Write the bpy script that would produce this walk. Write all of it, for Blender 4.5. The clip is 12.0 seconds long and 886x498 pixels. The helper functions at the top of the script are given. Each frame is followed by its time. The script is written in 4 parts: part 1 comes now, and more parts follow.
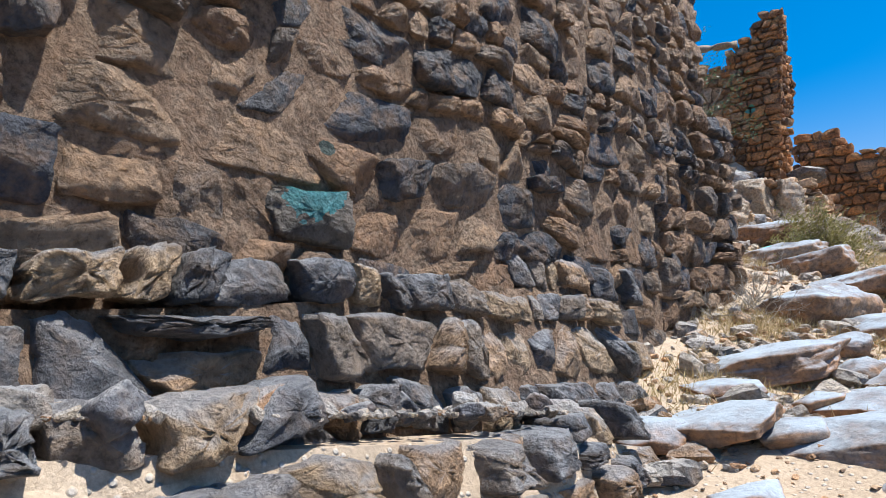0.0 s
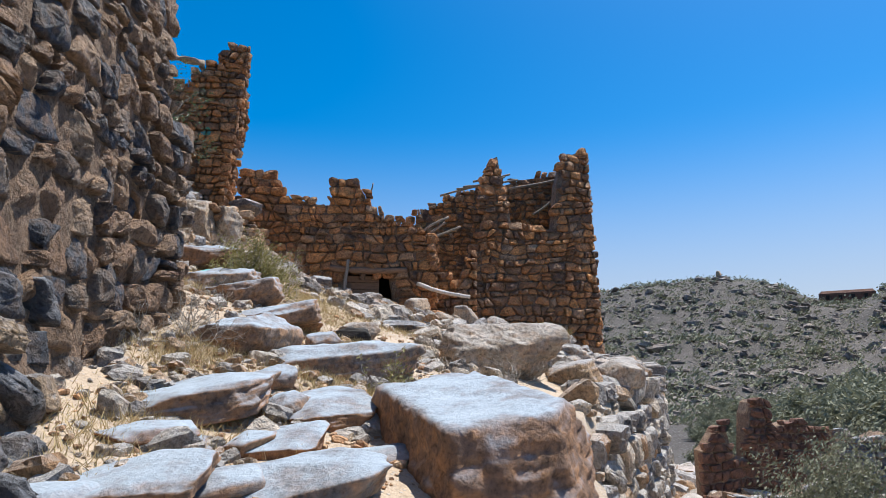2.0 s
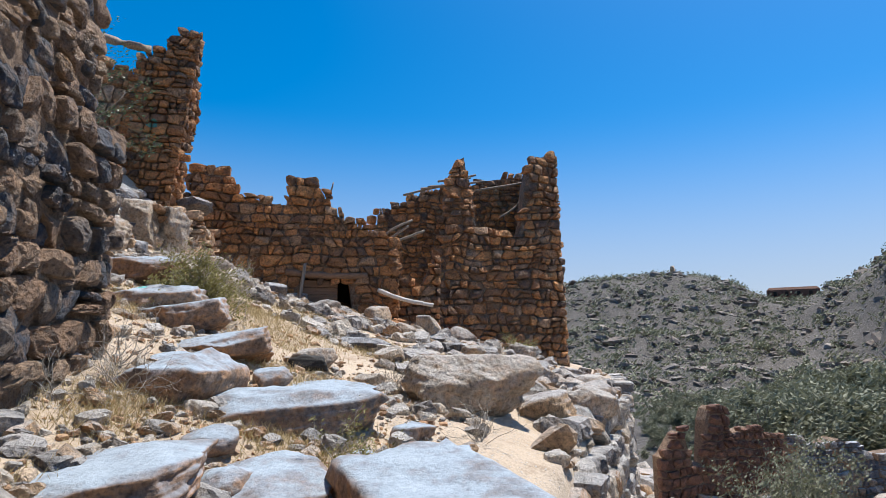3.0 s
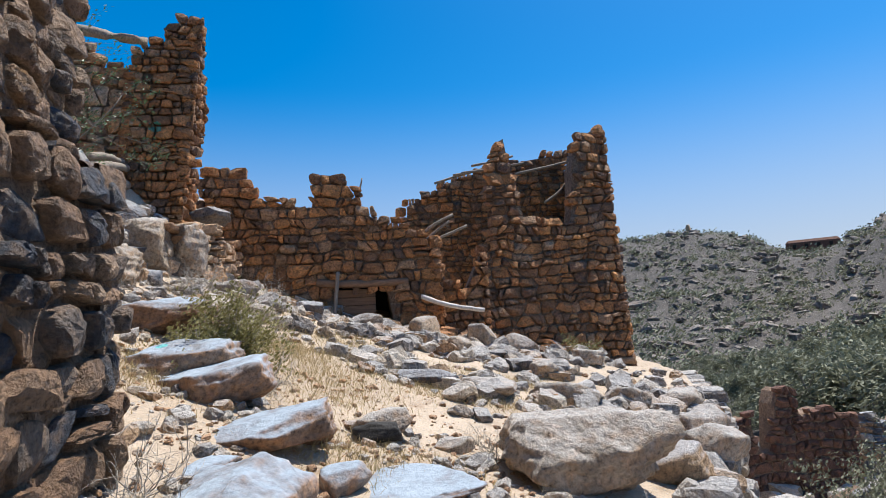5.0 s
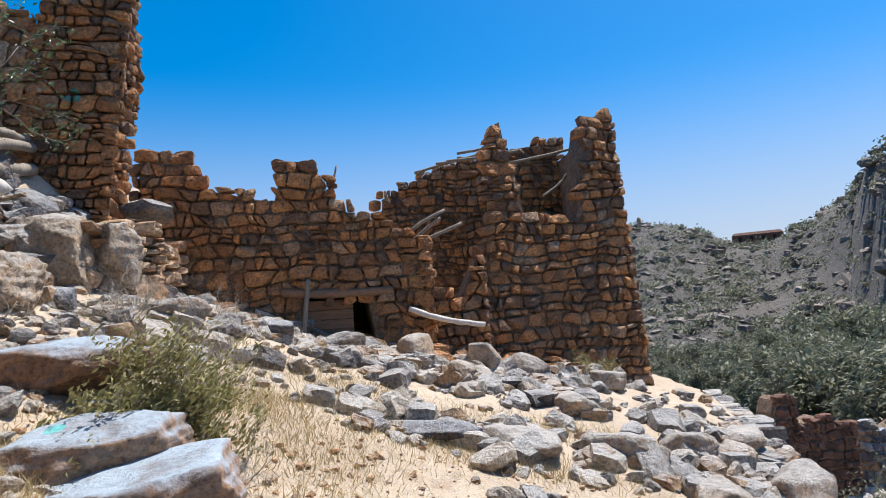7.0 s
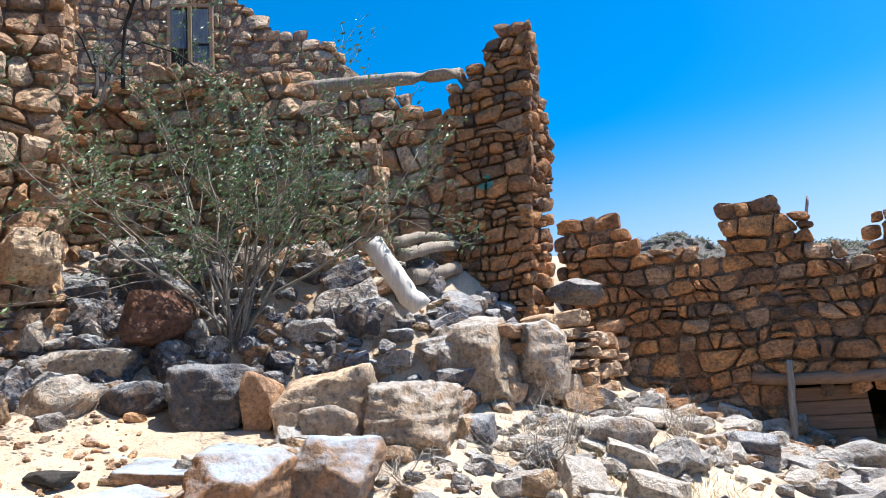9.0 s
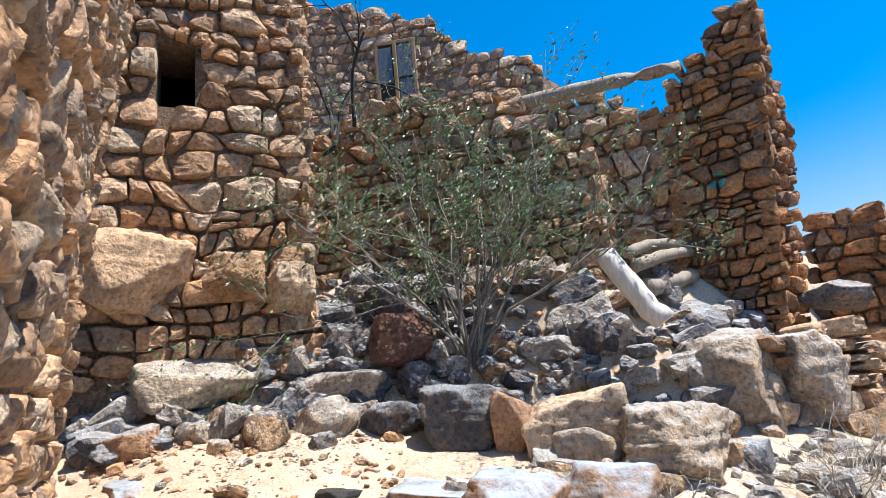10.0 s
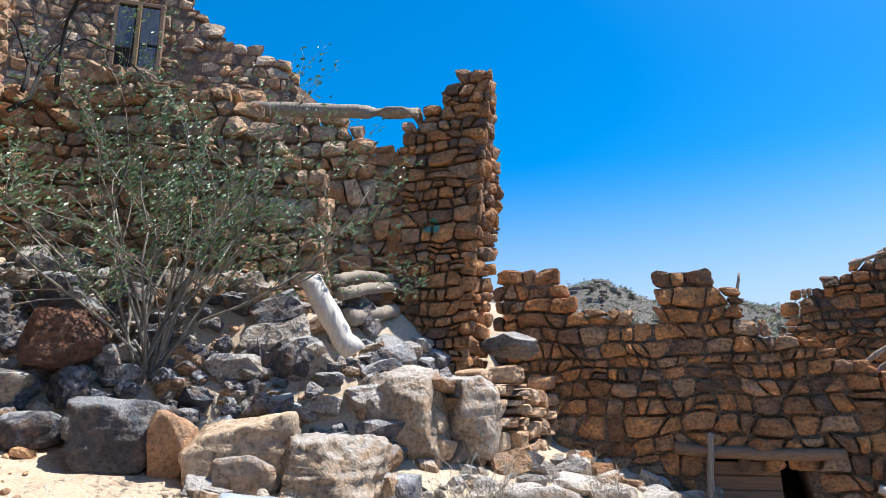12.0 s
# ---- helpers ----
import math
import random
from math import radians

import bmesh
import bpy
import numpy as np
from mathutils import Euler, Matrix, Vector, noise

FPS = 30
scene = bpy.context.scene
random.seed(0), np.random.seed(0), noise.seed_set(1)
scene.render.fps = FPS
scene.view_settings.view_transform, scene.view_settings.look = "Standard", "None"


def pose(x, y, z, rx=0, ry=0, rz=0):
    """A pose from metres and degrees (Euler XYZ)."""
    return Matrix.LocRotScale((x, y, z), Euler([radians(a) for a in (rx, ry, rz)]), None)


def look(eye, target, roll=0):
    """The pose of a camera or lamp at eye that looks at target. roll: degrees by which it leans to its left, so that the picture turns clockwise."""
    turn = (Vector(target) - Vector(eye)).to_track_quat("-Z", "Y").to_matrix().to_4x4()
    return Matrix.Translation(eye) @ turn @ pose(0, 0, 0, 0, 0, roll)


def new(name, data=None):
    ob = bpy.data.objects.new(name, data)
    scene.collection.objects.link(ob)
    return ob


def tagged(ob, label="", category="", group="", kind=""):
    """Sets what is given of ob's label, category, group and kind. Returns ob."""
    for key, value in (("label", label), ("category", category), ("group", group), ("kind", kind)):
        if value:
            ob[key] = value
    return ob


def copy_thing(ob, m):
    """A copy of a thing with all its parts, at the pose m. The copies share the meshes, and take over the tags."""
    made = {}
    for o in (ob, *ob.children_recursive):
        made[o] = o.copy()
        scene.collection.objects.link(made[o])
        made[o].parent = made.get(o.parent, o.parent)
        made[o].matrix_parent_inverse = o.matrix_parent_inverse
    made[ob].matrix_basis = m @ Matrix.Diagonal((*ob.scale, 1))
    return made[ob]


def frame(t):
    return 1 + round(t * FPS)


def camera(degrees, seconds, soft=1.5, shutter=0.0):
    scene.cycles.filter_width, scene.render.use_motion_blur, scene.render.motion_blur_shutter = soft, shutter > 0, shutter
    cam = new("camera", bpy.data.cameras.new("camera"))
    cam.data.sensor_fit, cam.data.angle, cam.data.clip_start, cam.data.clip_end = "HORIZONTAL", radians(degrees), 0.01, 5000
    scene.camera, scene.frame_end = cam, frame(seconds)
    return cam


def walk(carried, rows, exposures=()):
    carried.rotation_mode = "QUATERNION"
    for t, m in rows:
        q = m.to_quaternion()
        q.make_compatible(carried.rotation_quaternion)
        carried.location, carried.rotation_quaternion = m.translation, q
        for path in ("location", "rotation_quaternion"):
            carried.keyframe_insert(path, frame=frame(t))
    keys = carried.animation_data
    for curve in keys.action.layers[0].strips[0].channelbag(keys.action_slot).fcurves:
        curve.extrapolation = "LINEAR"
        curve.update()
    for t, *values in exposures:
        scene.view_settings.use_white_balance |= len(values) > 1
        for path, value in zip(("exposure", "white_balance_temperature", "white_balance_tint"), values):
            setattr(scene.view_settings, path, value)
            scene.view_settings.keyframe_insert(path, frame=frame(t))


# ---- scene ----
cam = camera(70.0, 12.0, soft=0.6)
walk(cam, [
    (0, look((0.029, -0.233, 1.553), (-3.420, 1.680, 2.219), -1.21)),
    (0.5, look((-0.132, -0.160, 1.628), (-3.008, 2.539, 2.292), -1.19)),
    (1, look((-0.121, -0.329, 1.668), (-2.166, 3.042, 2.341), 0.95)),
    (1.5, look((-0.244, -0.112, 1.650), (-1.401, 3.647, 2.380), 1.25)),
    (2, look((-0.330, 0.080, 1.624), (-1.121, 3.935, 2.340), -0.66)),
    (2.5, look((-0.316, 0.308, 1.793), (-0.866, 4.200, 2.532), -0.43)),
    (2.7, look((-0.361, 0.371, 1.859), (-0.913, 4.269, 2.566), 0.14)),
    (4.3, look((-0.826, 1.052, 2.371), (-1.338, 4.991, 2.843), -2.13)),
    (4.5, look((-0.891, 1.165, 2.396), (-1.585, 5.076, 2.864), -2.22)),
    (5, look((-1.106, 1.408, 2.517), (-1.722, 5.332, 2.990), -3.53)),
    (5.5, look((-1.237, 1.713, 2.548), (-1.683, 5.663, 2.996), -3.88)),
    (6, look((-1.413, 2.005, 2.652), (-1.714, 5.969, 3.102), -3.84)),
    (6.5, look((-1.663, 2.401, 2.778), (-1.875, 6.375, 3.181), -4.97)),
    (6.7, look((-1.725, 2.522, 2.789), (-1.910, 6.499, 3.178), -4.25)),
    (8.3, look((-1.936, 3.902, 3.287), (-3.728, 7.417, 3.945), -3.55)),
    (8.5, look((-1.998, 3.955, 3.283), (-3.977, 7.356, 4.003), -3.40)),
    (9, look((-2.159, 4.033, 3.405), (-4.884, 6.843, 4.228), -5.54)),
    (9.5, look((-2.378, 4.091, 3.388), (-5.537, 6.328, 4.395), -5.38)),
    (10, look((-2.425, 3.838, 3.489), (-5.810, 5.721, 4.486), -5.48)),
    (10.5, look((-2.481, 3.761, 3.442), (-5.851, 5.694, 4.396), -2.65)),
    (11, look((-2.447, 3.799, 3.542), (-5.780, 5.814, 4.451), -2.68)),
    (11.5, look((-2.363, 3.951, 3.642), (-5.498, 6.266, 4.544), 0.02)),
    (12, look((-2.276, 4.054, 3.573), (-4.650, 7.125, 4.537), -1.05)),
], exposures=[(0.0, 0.56), (0.8, 0.48), (1.5, 0.42), (2.5, 0.32), (6.5, 0.35), (8.3, 0.8), (9.5, 0.9), (11.0, 0.9), (12.0, 0.76)])

# ---- light: a high midday sun from beyond the ruin, clear sky ----
SUN = Vector((0.25, 0.25, 0.935)).normalized()
world = bpy.data.worlds.new("sky")
scene.world = world
world.use_nodes = True
wn = world.node_tree
sky = wn.nodes.new("ShaderNodeTexSky")
sky.sky_type, sky.sun_disc = "NISHITA", False
sky.sun_elevation, sky.sun_rotation = math.asin(SUN.z), math.atan2(SUN.x, SUN.y)
sky.altitude, sky.air_density, sky.dust_density, sky.ozone_density = 900, 1.0, 2.0, 3.0
vivid = wn.nodes.new("ShaderNodeHueSaturation")
vivid.inputs["Saturation"].default_value = 1.56
vivid.inputs["Hue"].default_value = 0.496
wn.links.new(sky.outputs[0], vivid.inputs["Color"])
# pale summer haze over the horizon, all round
way = wn.nodes.new("ShaderNodeTexCoord")
rise = wn.nodes.new("ShaderNodeSeparateXYZ")
wn.links.new(way.outputs["Generated"], rise.inputs[0])
haze = wn.nodes.new("ShaderNodeMapRange")
haze.interpolation_type = "SMOOTHSTEP"
haze.inputs["From Min"].default_value, haze.inputs["From Max"].default_value = 0.04, 0.37
haze.inputs["To Min"].default_value, haze.inputs["To Max"].default_value = 0.75, 0.0
wn.links.new(rise.outputs[2], haze.inputs["Value"])
air = wn.nodes.new("ShaderNodeMix")
air.data_type = "RGBA"
air.inputs[7].default_value = (3.1, 3.3, 4.2, 1)
wn.links.new(haze.outputs[0], air.inputs[0])
wn.links.new(vivid.outputs[0], air.inputs[6])
wn.links.new(air.outputs[2], wn.nodes["Background"].inputs[0])
wn.nodes["Background"].inputs[1].default_value = 0.132
sun_data = bpy.data.lights.new("sun", "SUN")
sun_data.energy, sun_data.angle, sun_data.color = 5.0, radians(0.53), (1.0, 0.965, 0.91)
sun = new("sun", sun_data)
sun.matrix_world = look(SUN * 60, (0, 0, 0))


# ---- materials ----
def nodes_of(name):
    m = bpy.data.materials.new(name)
    m.use_nodes = True
    return m, m.node_tree.nodes, m.node_tree.links, m.node_tree.nodes["Principled BSDF"]


def ramp_of(n, stops, interp="LINEAR"):
    r = n.new("ShaderNodeValToRGB")
    r.color_ramp.interpolation = interp
    e = r.color_ramp.elements
    while len(e) < len(stops):
        e.new(0.5)
    for i, (p, c) in enumerate(stops):
        e[i].position, e[i].color = p, (*c, 1)
    return r


def noise_of(n, l, coord, scale, detail=6, rough=0.6):
    t = n.new("ShaderNodeTexNoise")
    t.inputs["Scale"].default_value, t.inputs["Detail"].default_value, t.inputs["Roughness"].default_value = scale, detail, rough
    l.new(coord, t.inputs["Vector"])
    return t


def mixed(n, l, fac, a, b, mode="MIX"):
    m = n.new("ShaderNodeMix")
    m.data_type, m.blend_type = "RGBA", mode
    for sock, v in ((m.inputs[0], fac), (m.inputs[6], a), (m.inputs[7], b)):
        if hasattr(v, "links"):
            l.new(v, sock)
        else:
            sock.default_value = v if isinstance(v, float) else (*v, 1)
    return m.outputs[2]


def maths(n, l, op, a, b=0.0, clamp=False):
    m = n.new("ShaderNodeMath")
    m.operation, m.use_clamp = op, clamp
    for sock, v in ((m.inputs[0], a), (m.inputs[1], b)):
        if hasattr(v, "links"):
            l.new(v, sock)
        else:
            sock.default_value = v
    return m.outputs[0]


def stone_material(name, palette, stain, stain_amount=0.5, bump=0.5, rough=0.85, scale=1.0, top=None, top_amount=0.6, paint=()):
    """Weathered stone: the tone varies from stone to stone, with mottling, iron stain, fine grain and pits. top paints
    upward faces paler, for weathering and for sun and sky light.
    """
    m, n, l, b = nodes_of(name)
    geo, info = n.new("ShaderNodeNewGeometry"), n.new("ShaderNodeObjectInfo")
    pos = geo.outputs["Position"]
    pick = maths(n, l, "FRACT", maths(n, l, "ADD", info.outputs["Random"], geo.outputs["Random Per Island"]))
    tone = ramp_of(n, palette, "CONSTANT" if len(palette) > 5 else "LINEAR")
    l.new(pick, tone.inputs[0])
    big = noise_of(n, l, pos, 5.0 * scale, 8, 0.65)
    fine = noise_of(n, l, pos, 34.0 * scale, 8, 0.66)
    patch = noise_of(n, l, pos, 13.0 * scale, 5, 0.6)
    spot = ramp_of(n, [(0.44, (0, 0, 0)), (0.62, (1, 1, 1))])
    l.new(patch.outputs[0], spot.inputs[0])
    col = mixed(n, l, maths(n, l, "MULTIPLY", spot.outputs[0], stain_amount), tone.outputs[0], stain)
    shade = ramp_of(n, [(0.25, (0.45, 0.45, 0.45)), (0.5, (1, 1, 1)), (0.75, (1.35, 1.33, 1.3))])
    l.new(big.outputs[0], shade.inputs[0])
    col = mixed(n, l, 1.0, col, shade.outputs[0], "MULTIPLY")
    speck = ramp_of(n, [(0.32, (0.30, 0.30, 0.31)), (0.47, (1, 1, 1)), (0.68, (1.6, 1.58, 1.55))])
    l.new(fine.outputs[0], speck.inputs[0])
    col = mixed(n, l, 0.8, col, speck.outputs[0], "MULTIPLY")
    # paler upward faces: weathered tops, with sun and sky light painted in
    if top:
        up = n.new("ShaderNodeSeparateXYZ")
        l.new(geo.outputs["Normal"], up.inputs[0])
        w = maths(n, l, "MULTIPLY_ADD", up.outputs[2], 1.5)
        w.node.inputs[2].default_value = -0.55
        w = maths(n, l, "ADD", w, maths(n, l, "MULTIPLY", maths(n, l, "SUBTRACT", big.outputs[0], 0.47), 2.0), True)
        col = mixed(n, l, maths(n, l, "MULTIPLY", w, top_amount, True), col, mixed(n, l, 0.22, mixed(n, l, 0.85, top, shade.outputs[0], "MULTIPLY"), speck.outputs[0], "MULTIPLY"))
    for (centre, radius, shade) in paint:
        away = n.new("ShaderNodeVectorMath")
        away.operation = "DISTANCE"
        away.inputs[1].default_value = centre
        l.new(pos, away.inputs[0])
        ragged = maths(n, l, "ADD", away.outputs["Value"], maths(n, l, "MULTIPLY", maths(n, l, "SUBTRACT", patch.outputs[0], 0.5), radius * 1.3))
        col = mixed(n, l, maths(n, l, "MULTIPLY", maths(n, l, "LESS_THAN", ragged, radius), 0.88), col, mixed(n, l, 0.7, shade, speck.outputs[0], "MULTIPLY"))
    l.new(col, b.inputs["Base Color"])
    b.inputs["Roughness"].default_value = rough
    pits = n.new("ShaderNodeTexVoronoi")
    pits.feature = "DISTANCE_TO_EDGE"
    pits.inputs["Scale"].default_value = 9 * scale
    warp = n.new("ShaderNodeVectorMath")
    warp.operation = "MULTIPLY_ADD"
    warp.inputs[1].default_value = (0.12, 0.12, 0.12)
    l.new(big.outputs["Color"], warp.inputs[0])
    l.new(pos, warp.inputs[2])
    l.new(warp.outputs[0], pits.inputs["Vector"])
    crack = ramp_of(n, [(0.0, (0, 0, 0)), (0.05, (1, 1, 1))])
    l.new(pits.outputs["Distance"], crack.inputs[0])
    h = maths(n, l, "ADD", maths(n, l, "MULTIPLY", fine.outputs[0], 1.0), maths(n, l, "MULTIPLY", big.outputs[0], 1.1))
    h = maths(n, l, "ADD", h, maths(n, l, "MULTIPLY", crack.outputs[0], 0.03))
    bp = n.new("ShaderNodeBump")
    bp.inputs["Strength"].default_value, bp.inputs["Distance"].default_value = bump, 0.07
    l.new(h, bp.inputs["Height"])
    l.new(bp.outputs[0], b.inputs["Normal"])
    return m


BROWNS = [(0.0, (0.28, 0.165, 0.095)), (0.14, (0.085, 0.088, 0.10)), (0.26, (0.34, 0.22, 0.135)), (0.38, (0.055, 0.064, 0.085)),
          (0.47, (0.27, 0.17, 0.105)), (0.58, (0.19, 0.15, 0.122)), (0.70, (0.34, 0.21, 0.125)), (0.82, (0.34, 0.235, 0.155)), (0.93, (0.065, 0.068, 0.08))]
OCHRES = [(0.0, (0.488, 0.219, 0.086)), (0.18, (0.330, 0.160, 0.074)), (0.36, (0.594, 0.281, 0.108)), (0.5, (0.172, 0.106, 0.074)), (0.62, (0.528, 0.256, 0.114)), (0.78, (0.264, 0.144, 0.082)), (0.88, (0.449, 0.281, 0.168))]
TANS = [(0.0, (0.47, 0.295, 0.175)), (0.2, (0.36, 0.215, 0.125)), (0.4, (0.57, 0.385, 0.24)), (0.55, (0.29, 0.205, 0.145)), (0.7, (0.50, 0.29, 0.155)), (0.85, (0.53, 0.405, 0.285))]
GREYS = [(0.0, (0.483, 0.430, 0.368)), (0.14, (0.230, 0.215, 0.207)), (0.26, (0.598, 0.483, 0.359)), (0.40, (0.310, 0.289, 0.271)), (0.52, (0.529, 0.347, 0.202)), (0.64, (0.414, 0.383, 0.350)),
         (0.76, (0.644, 0.557, 0.451)), (0.87, (0.460, 0.263, 0.133)), (0.95, (0.149, 0.145, 0.147))]
MIXED = [(0.0, (0.168, 0.174, 0.196)), (0.20, (0.448, 0.403, 0.358)), (0.30, (0.426, 0.246, 0.134)), (0.40, (0.095, 0.103, 0.129)), (0.58, (0.302, 0.246, 0.196)), (0.70, (0.515, 0.336, 0.190)), (0.77, (0.134, 0.137, 0.157)), (0.92, (0.493, 0.448, 0.403))]
M_WALL = stone_material("mortared_dark_stone", BROWNS, (0.36, 0.215, 0.115), 0.5, 1.0, 0.62,
                        paint=(((-1.76, 0.37, 2.2), 0.035, (0.01, 0.06, 0.06)),))
M_TEALSTONE = stone_material("teal_daubed_stone", [(0.0, (0.16, 0.14, 0.12)), (1.0, (0.16, 0.14, 0.12))], (0.2, 0.16, 0.12), 0.4, 1.0, 0.5, paint=(((-1.72, 0.32, 2.07), 0.12, (0.03, 0.23, 0.26)),))
M_OCHRE = stone_material("ochre_wall_stone", OCHRES, (0.32, 0.17, 0.07), 0.45, 0.8, paint=(((-5.60, 8.19, 5.1), 0.075, (0.04, 0.30, 0.27)),))
# bright tops of the footing stones: sunlit faces painted into the colour
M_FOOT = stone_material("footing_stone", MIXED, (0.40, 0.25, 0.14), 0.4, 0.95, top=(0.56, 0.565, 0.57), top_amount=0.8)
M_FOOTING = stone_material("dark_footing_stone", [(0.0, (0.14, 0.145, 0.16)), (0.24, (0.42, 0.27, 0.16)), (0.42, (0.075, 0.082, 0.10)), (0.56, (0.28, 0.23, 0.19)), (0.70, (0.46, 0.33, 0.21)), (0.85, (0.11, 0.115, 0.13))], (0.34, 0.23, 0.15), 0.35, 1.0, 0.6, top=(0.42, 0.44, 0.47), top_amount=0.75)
M_TAN = stone_material("tan_wall_stone", TANS, (0.36, 0.21, 0.11), 0.4, 0.6)
# pale tops of limestone and boulders partly paint light on upward faces
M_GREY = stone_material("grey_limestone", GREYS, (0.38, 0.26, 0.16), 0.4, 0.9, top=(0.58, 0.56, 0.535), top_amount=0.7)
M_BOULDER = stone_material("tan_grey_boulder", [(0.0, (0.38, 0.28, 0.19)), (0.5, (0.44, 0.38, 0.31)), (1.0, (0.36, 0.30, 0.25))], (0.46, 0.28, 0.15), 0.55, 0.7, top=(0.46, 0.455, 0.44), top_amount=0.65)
M_RED = stone_material("dark_red_stone", [(0.0, (0.16, 0.07, 0.045)), (1.0, (0.26, 0.13, 0.08))], (0.10, 0.06, 0.045), 0.5, 0.8)
# blue-grey top: weathered face, with the sky-lit look mixed into the colour
M_SLAB = stone_material("weathered_sky_lit_slab", [(0.0, (0.24, 0.12, 0.06)), (0.5, (0.22, 0.185, 0.16)), (1.0, (0.26, 0.15, 0.085))], (0.44, 0.22, 0.09), 0.55, 0.4,
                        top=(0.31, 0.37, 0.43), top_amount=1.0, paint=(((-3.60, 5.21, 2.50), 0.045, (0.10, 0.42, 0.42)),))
M_MUD = stone_material("mud_mortar", [(0.0, (0.23, 0.148, 0.096)), (1.0, (0.29, 0.19, 0.125))], (0.42, 0.305, 0.215), 0.7, 1.0, 0.95, 1.6)
M_PLASTER = stone_material("earth_render", [(0.0, (0.27, 0.17, 0.12)), (1.0, (0.27, 0.17, 0.12))], (0.20, 0.13, 0.10), 0.6, 0.8, 0.95)


def ground_material(name, base, base2, dark, fleck, scale=1.0, bump=0.6):
    m, n, l, b = nodes_of(name)
    pos = n.new("ShaderNodeNewGeometry").outputs["Position"]
    big, mid, fine = noise_of(n, l, pos, 0.9 * scale, 6), noise_of(n, l, pos, 7 * scale, 8, 0.7), noise_of(n, l, pos, 60 * scale, 8, 0.75)
    r = ramp_of(n, [(0.35, base), (0.65, base2)])
    l.new(big.outputs[0], r.inputs[0])
    r2 = ramp_of(n, [(0.52, (0, 0, 0)), (0.68, (1, 1, 1))])
    l.new(mid.outputs[0], r2.inputs[0])
    col = mixed(n, l, maths(n, l, "MULTIPLY", r2.outputs[0], 0.7), r.outputs[0], dark)
    peb = n.new("ShaderNodeTexVoronoi")
    peb.inputs["Scale"].default_value = 38 * scale
    l.new(pos, peb.inputs["Vector"])
    pr = ramp_of(n, [(0.18, (1, 1, 1)), (0.34, (0, 0, 0))])
    l.new(peb.outputs["Distance"], pr.inputs[0])
    sep = n.new("ShaderNodeSeparateColor")
    l.new(peb.outputs["Color"], sep.inputs[0])
    keep = maths(n, l, "GREATER_THAN", sep.outputs[0], 0.45)
    pf = maths(n, l, "MULTIPLY", pr.outputs[0], keep)
    col = mixed(n, l, pf, col, fleck)
    sp = ramp_of(n, [(0.3, (0.6, 0.6, 0.6)), (0.5, (1, 1, 1)), (0.7, (1.3, 1.3, 1.3))])
    l.new(fine.outputs[0], sp.inputs[0])
    col = mixed(n, l, 0.8, col, sp.outputs[0], "MULTIPLY")
    l.new(col, b.inputs["Base Color"])
    b.inputs["Roughness"].default_value = 0.95
    h = maths(n, l, "ADD", maths(n, l, "MULTIPLY", fine.outputs[0], 0.3), maths(n, l, "ADD", maths(n, l, "MULTIPLY", mid.outputs[0], 0.8), maths(n, l, "MULTIPLY", pf, 0.5)))
    bp = n.new("ShaderNodeBump")
    bp.inputs["Strength"].default_value, bp.inputs["Distance"].default_value = bump, 0.04 / scale
    l.new(h, bp.inputs["Height"])
    l.new(bp.outputs[0], b.inputs["Normal"])
    return m


M_SAND = ground_material("sandy_soil", (0.43, 0.335, 0.24), (0.54, 0.435, 0.325), (0.29, 0.20, 0.125), (0.46, 0.42, 0.37))
M_HILL = ground_material("rocky_hillside", (0.085, 0.075, 0.066), (0.135, 0.118, 0.104), (0.028, 0.031, 0.024), (0.34, 0.32, 0.30), 0.09, 1.0)


def plain_material(name, c1, c2, scale=(30, 30, 30), rough=0.7, bump=0.3, metal=0.0):
    m, n, l, b = nodes_of(name)
    co = n.new("ShaderNodeTexCoord").outputs["Object"]
    mp = n.new("ShaderNodeMapping")
    mp.inputs["Scale"].default_value = scale
    l.new(co, mp.inputs["Vector"])
    t = noise_of(n, l, mp.outputs[0], 1.0, 8, 0.7)
    r = ramp_of(n, [(0.3, c1), (0.7, c2)])
    l.new(t.outputs[0], r.inputs[0])
    l.new(r.outputs[0], b.inputs["Base Color"])
    b.inputs["Roughness"].default_value, b.inputs["Metallic"].default_value = rough, metal
    bp = n.new("ShaderNodeBump")
    bp.inputs["Strength"].default_value, bp.inputs["Distance"].default_value = bump, 0.01
    l.new(t.outputs[0], bp.inputs["Height"])
    l.new(bp.outputs[0], b.inputs["Normal"])
    return m


M_WOOD = plain_material("weathered_wood", (0.15, 0.12, 0.095), (0.40, 0.34, 0.27), (60, 60, 5), 0.85, 0.7)
M_PALE = plain_material("sun_bleached_wood", (0.48, 0.43, 0.37), (0.74, 0.70, 0.64), (50, 50, 4), 0.8, 0.5)
M_DARKWOOD = plain_material("brown_door_wood", (0.17, 0.10, 0.06), (0.30, 0.18, 0.11), (4, 60, 60), 0.8, 0.5)
M_BLUE = plain_material("faded_blue_paint", (0.035, 0.055, 0.085), (0.12, 0.15, 0.18), (30, 30, 8), 0.7, 0.4)
M_YELLOW = plain_material("old_yellow_wood", (0.20, 0.13, 0.055), (0.32, 0.21, 0.09), (30, 30, 6), 0.8, 0.4)
M_TWIG = plain_material("grey_twig", (0.30, 0.26, 0.21), (0.52, 0.47, 0.40), (40, 40, 40), 0.9, 0.2)
M_STEM = plain_material("shrub_stem", (0.13, 0.11, 0.09), (0.30, 0.27, 0.23), (40, 40, 40), 0.85, 0.2)
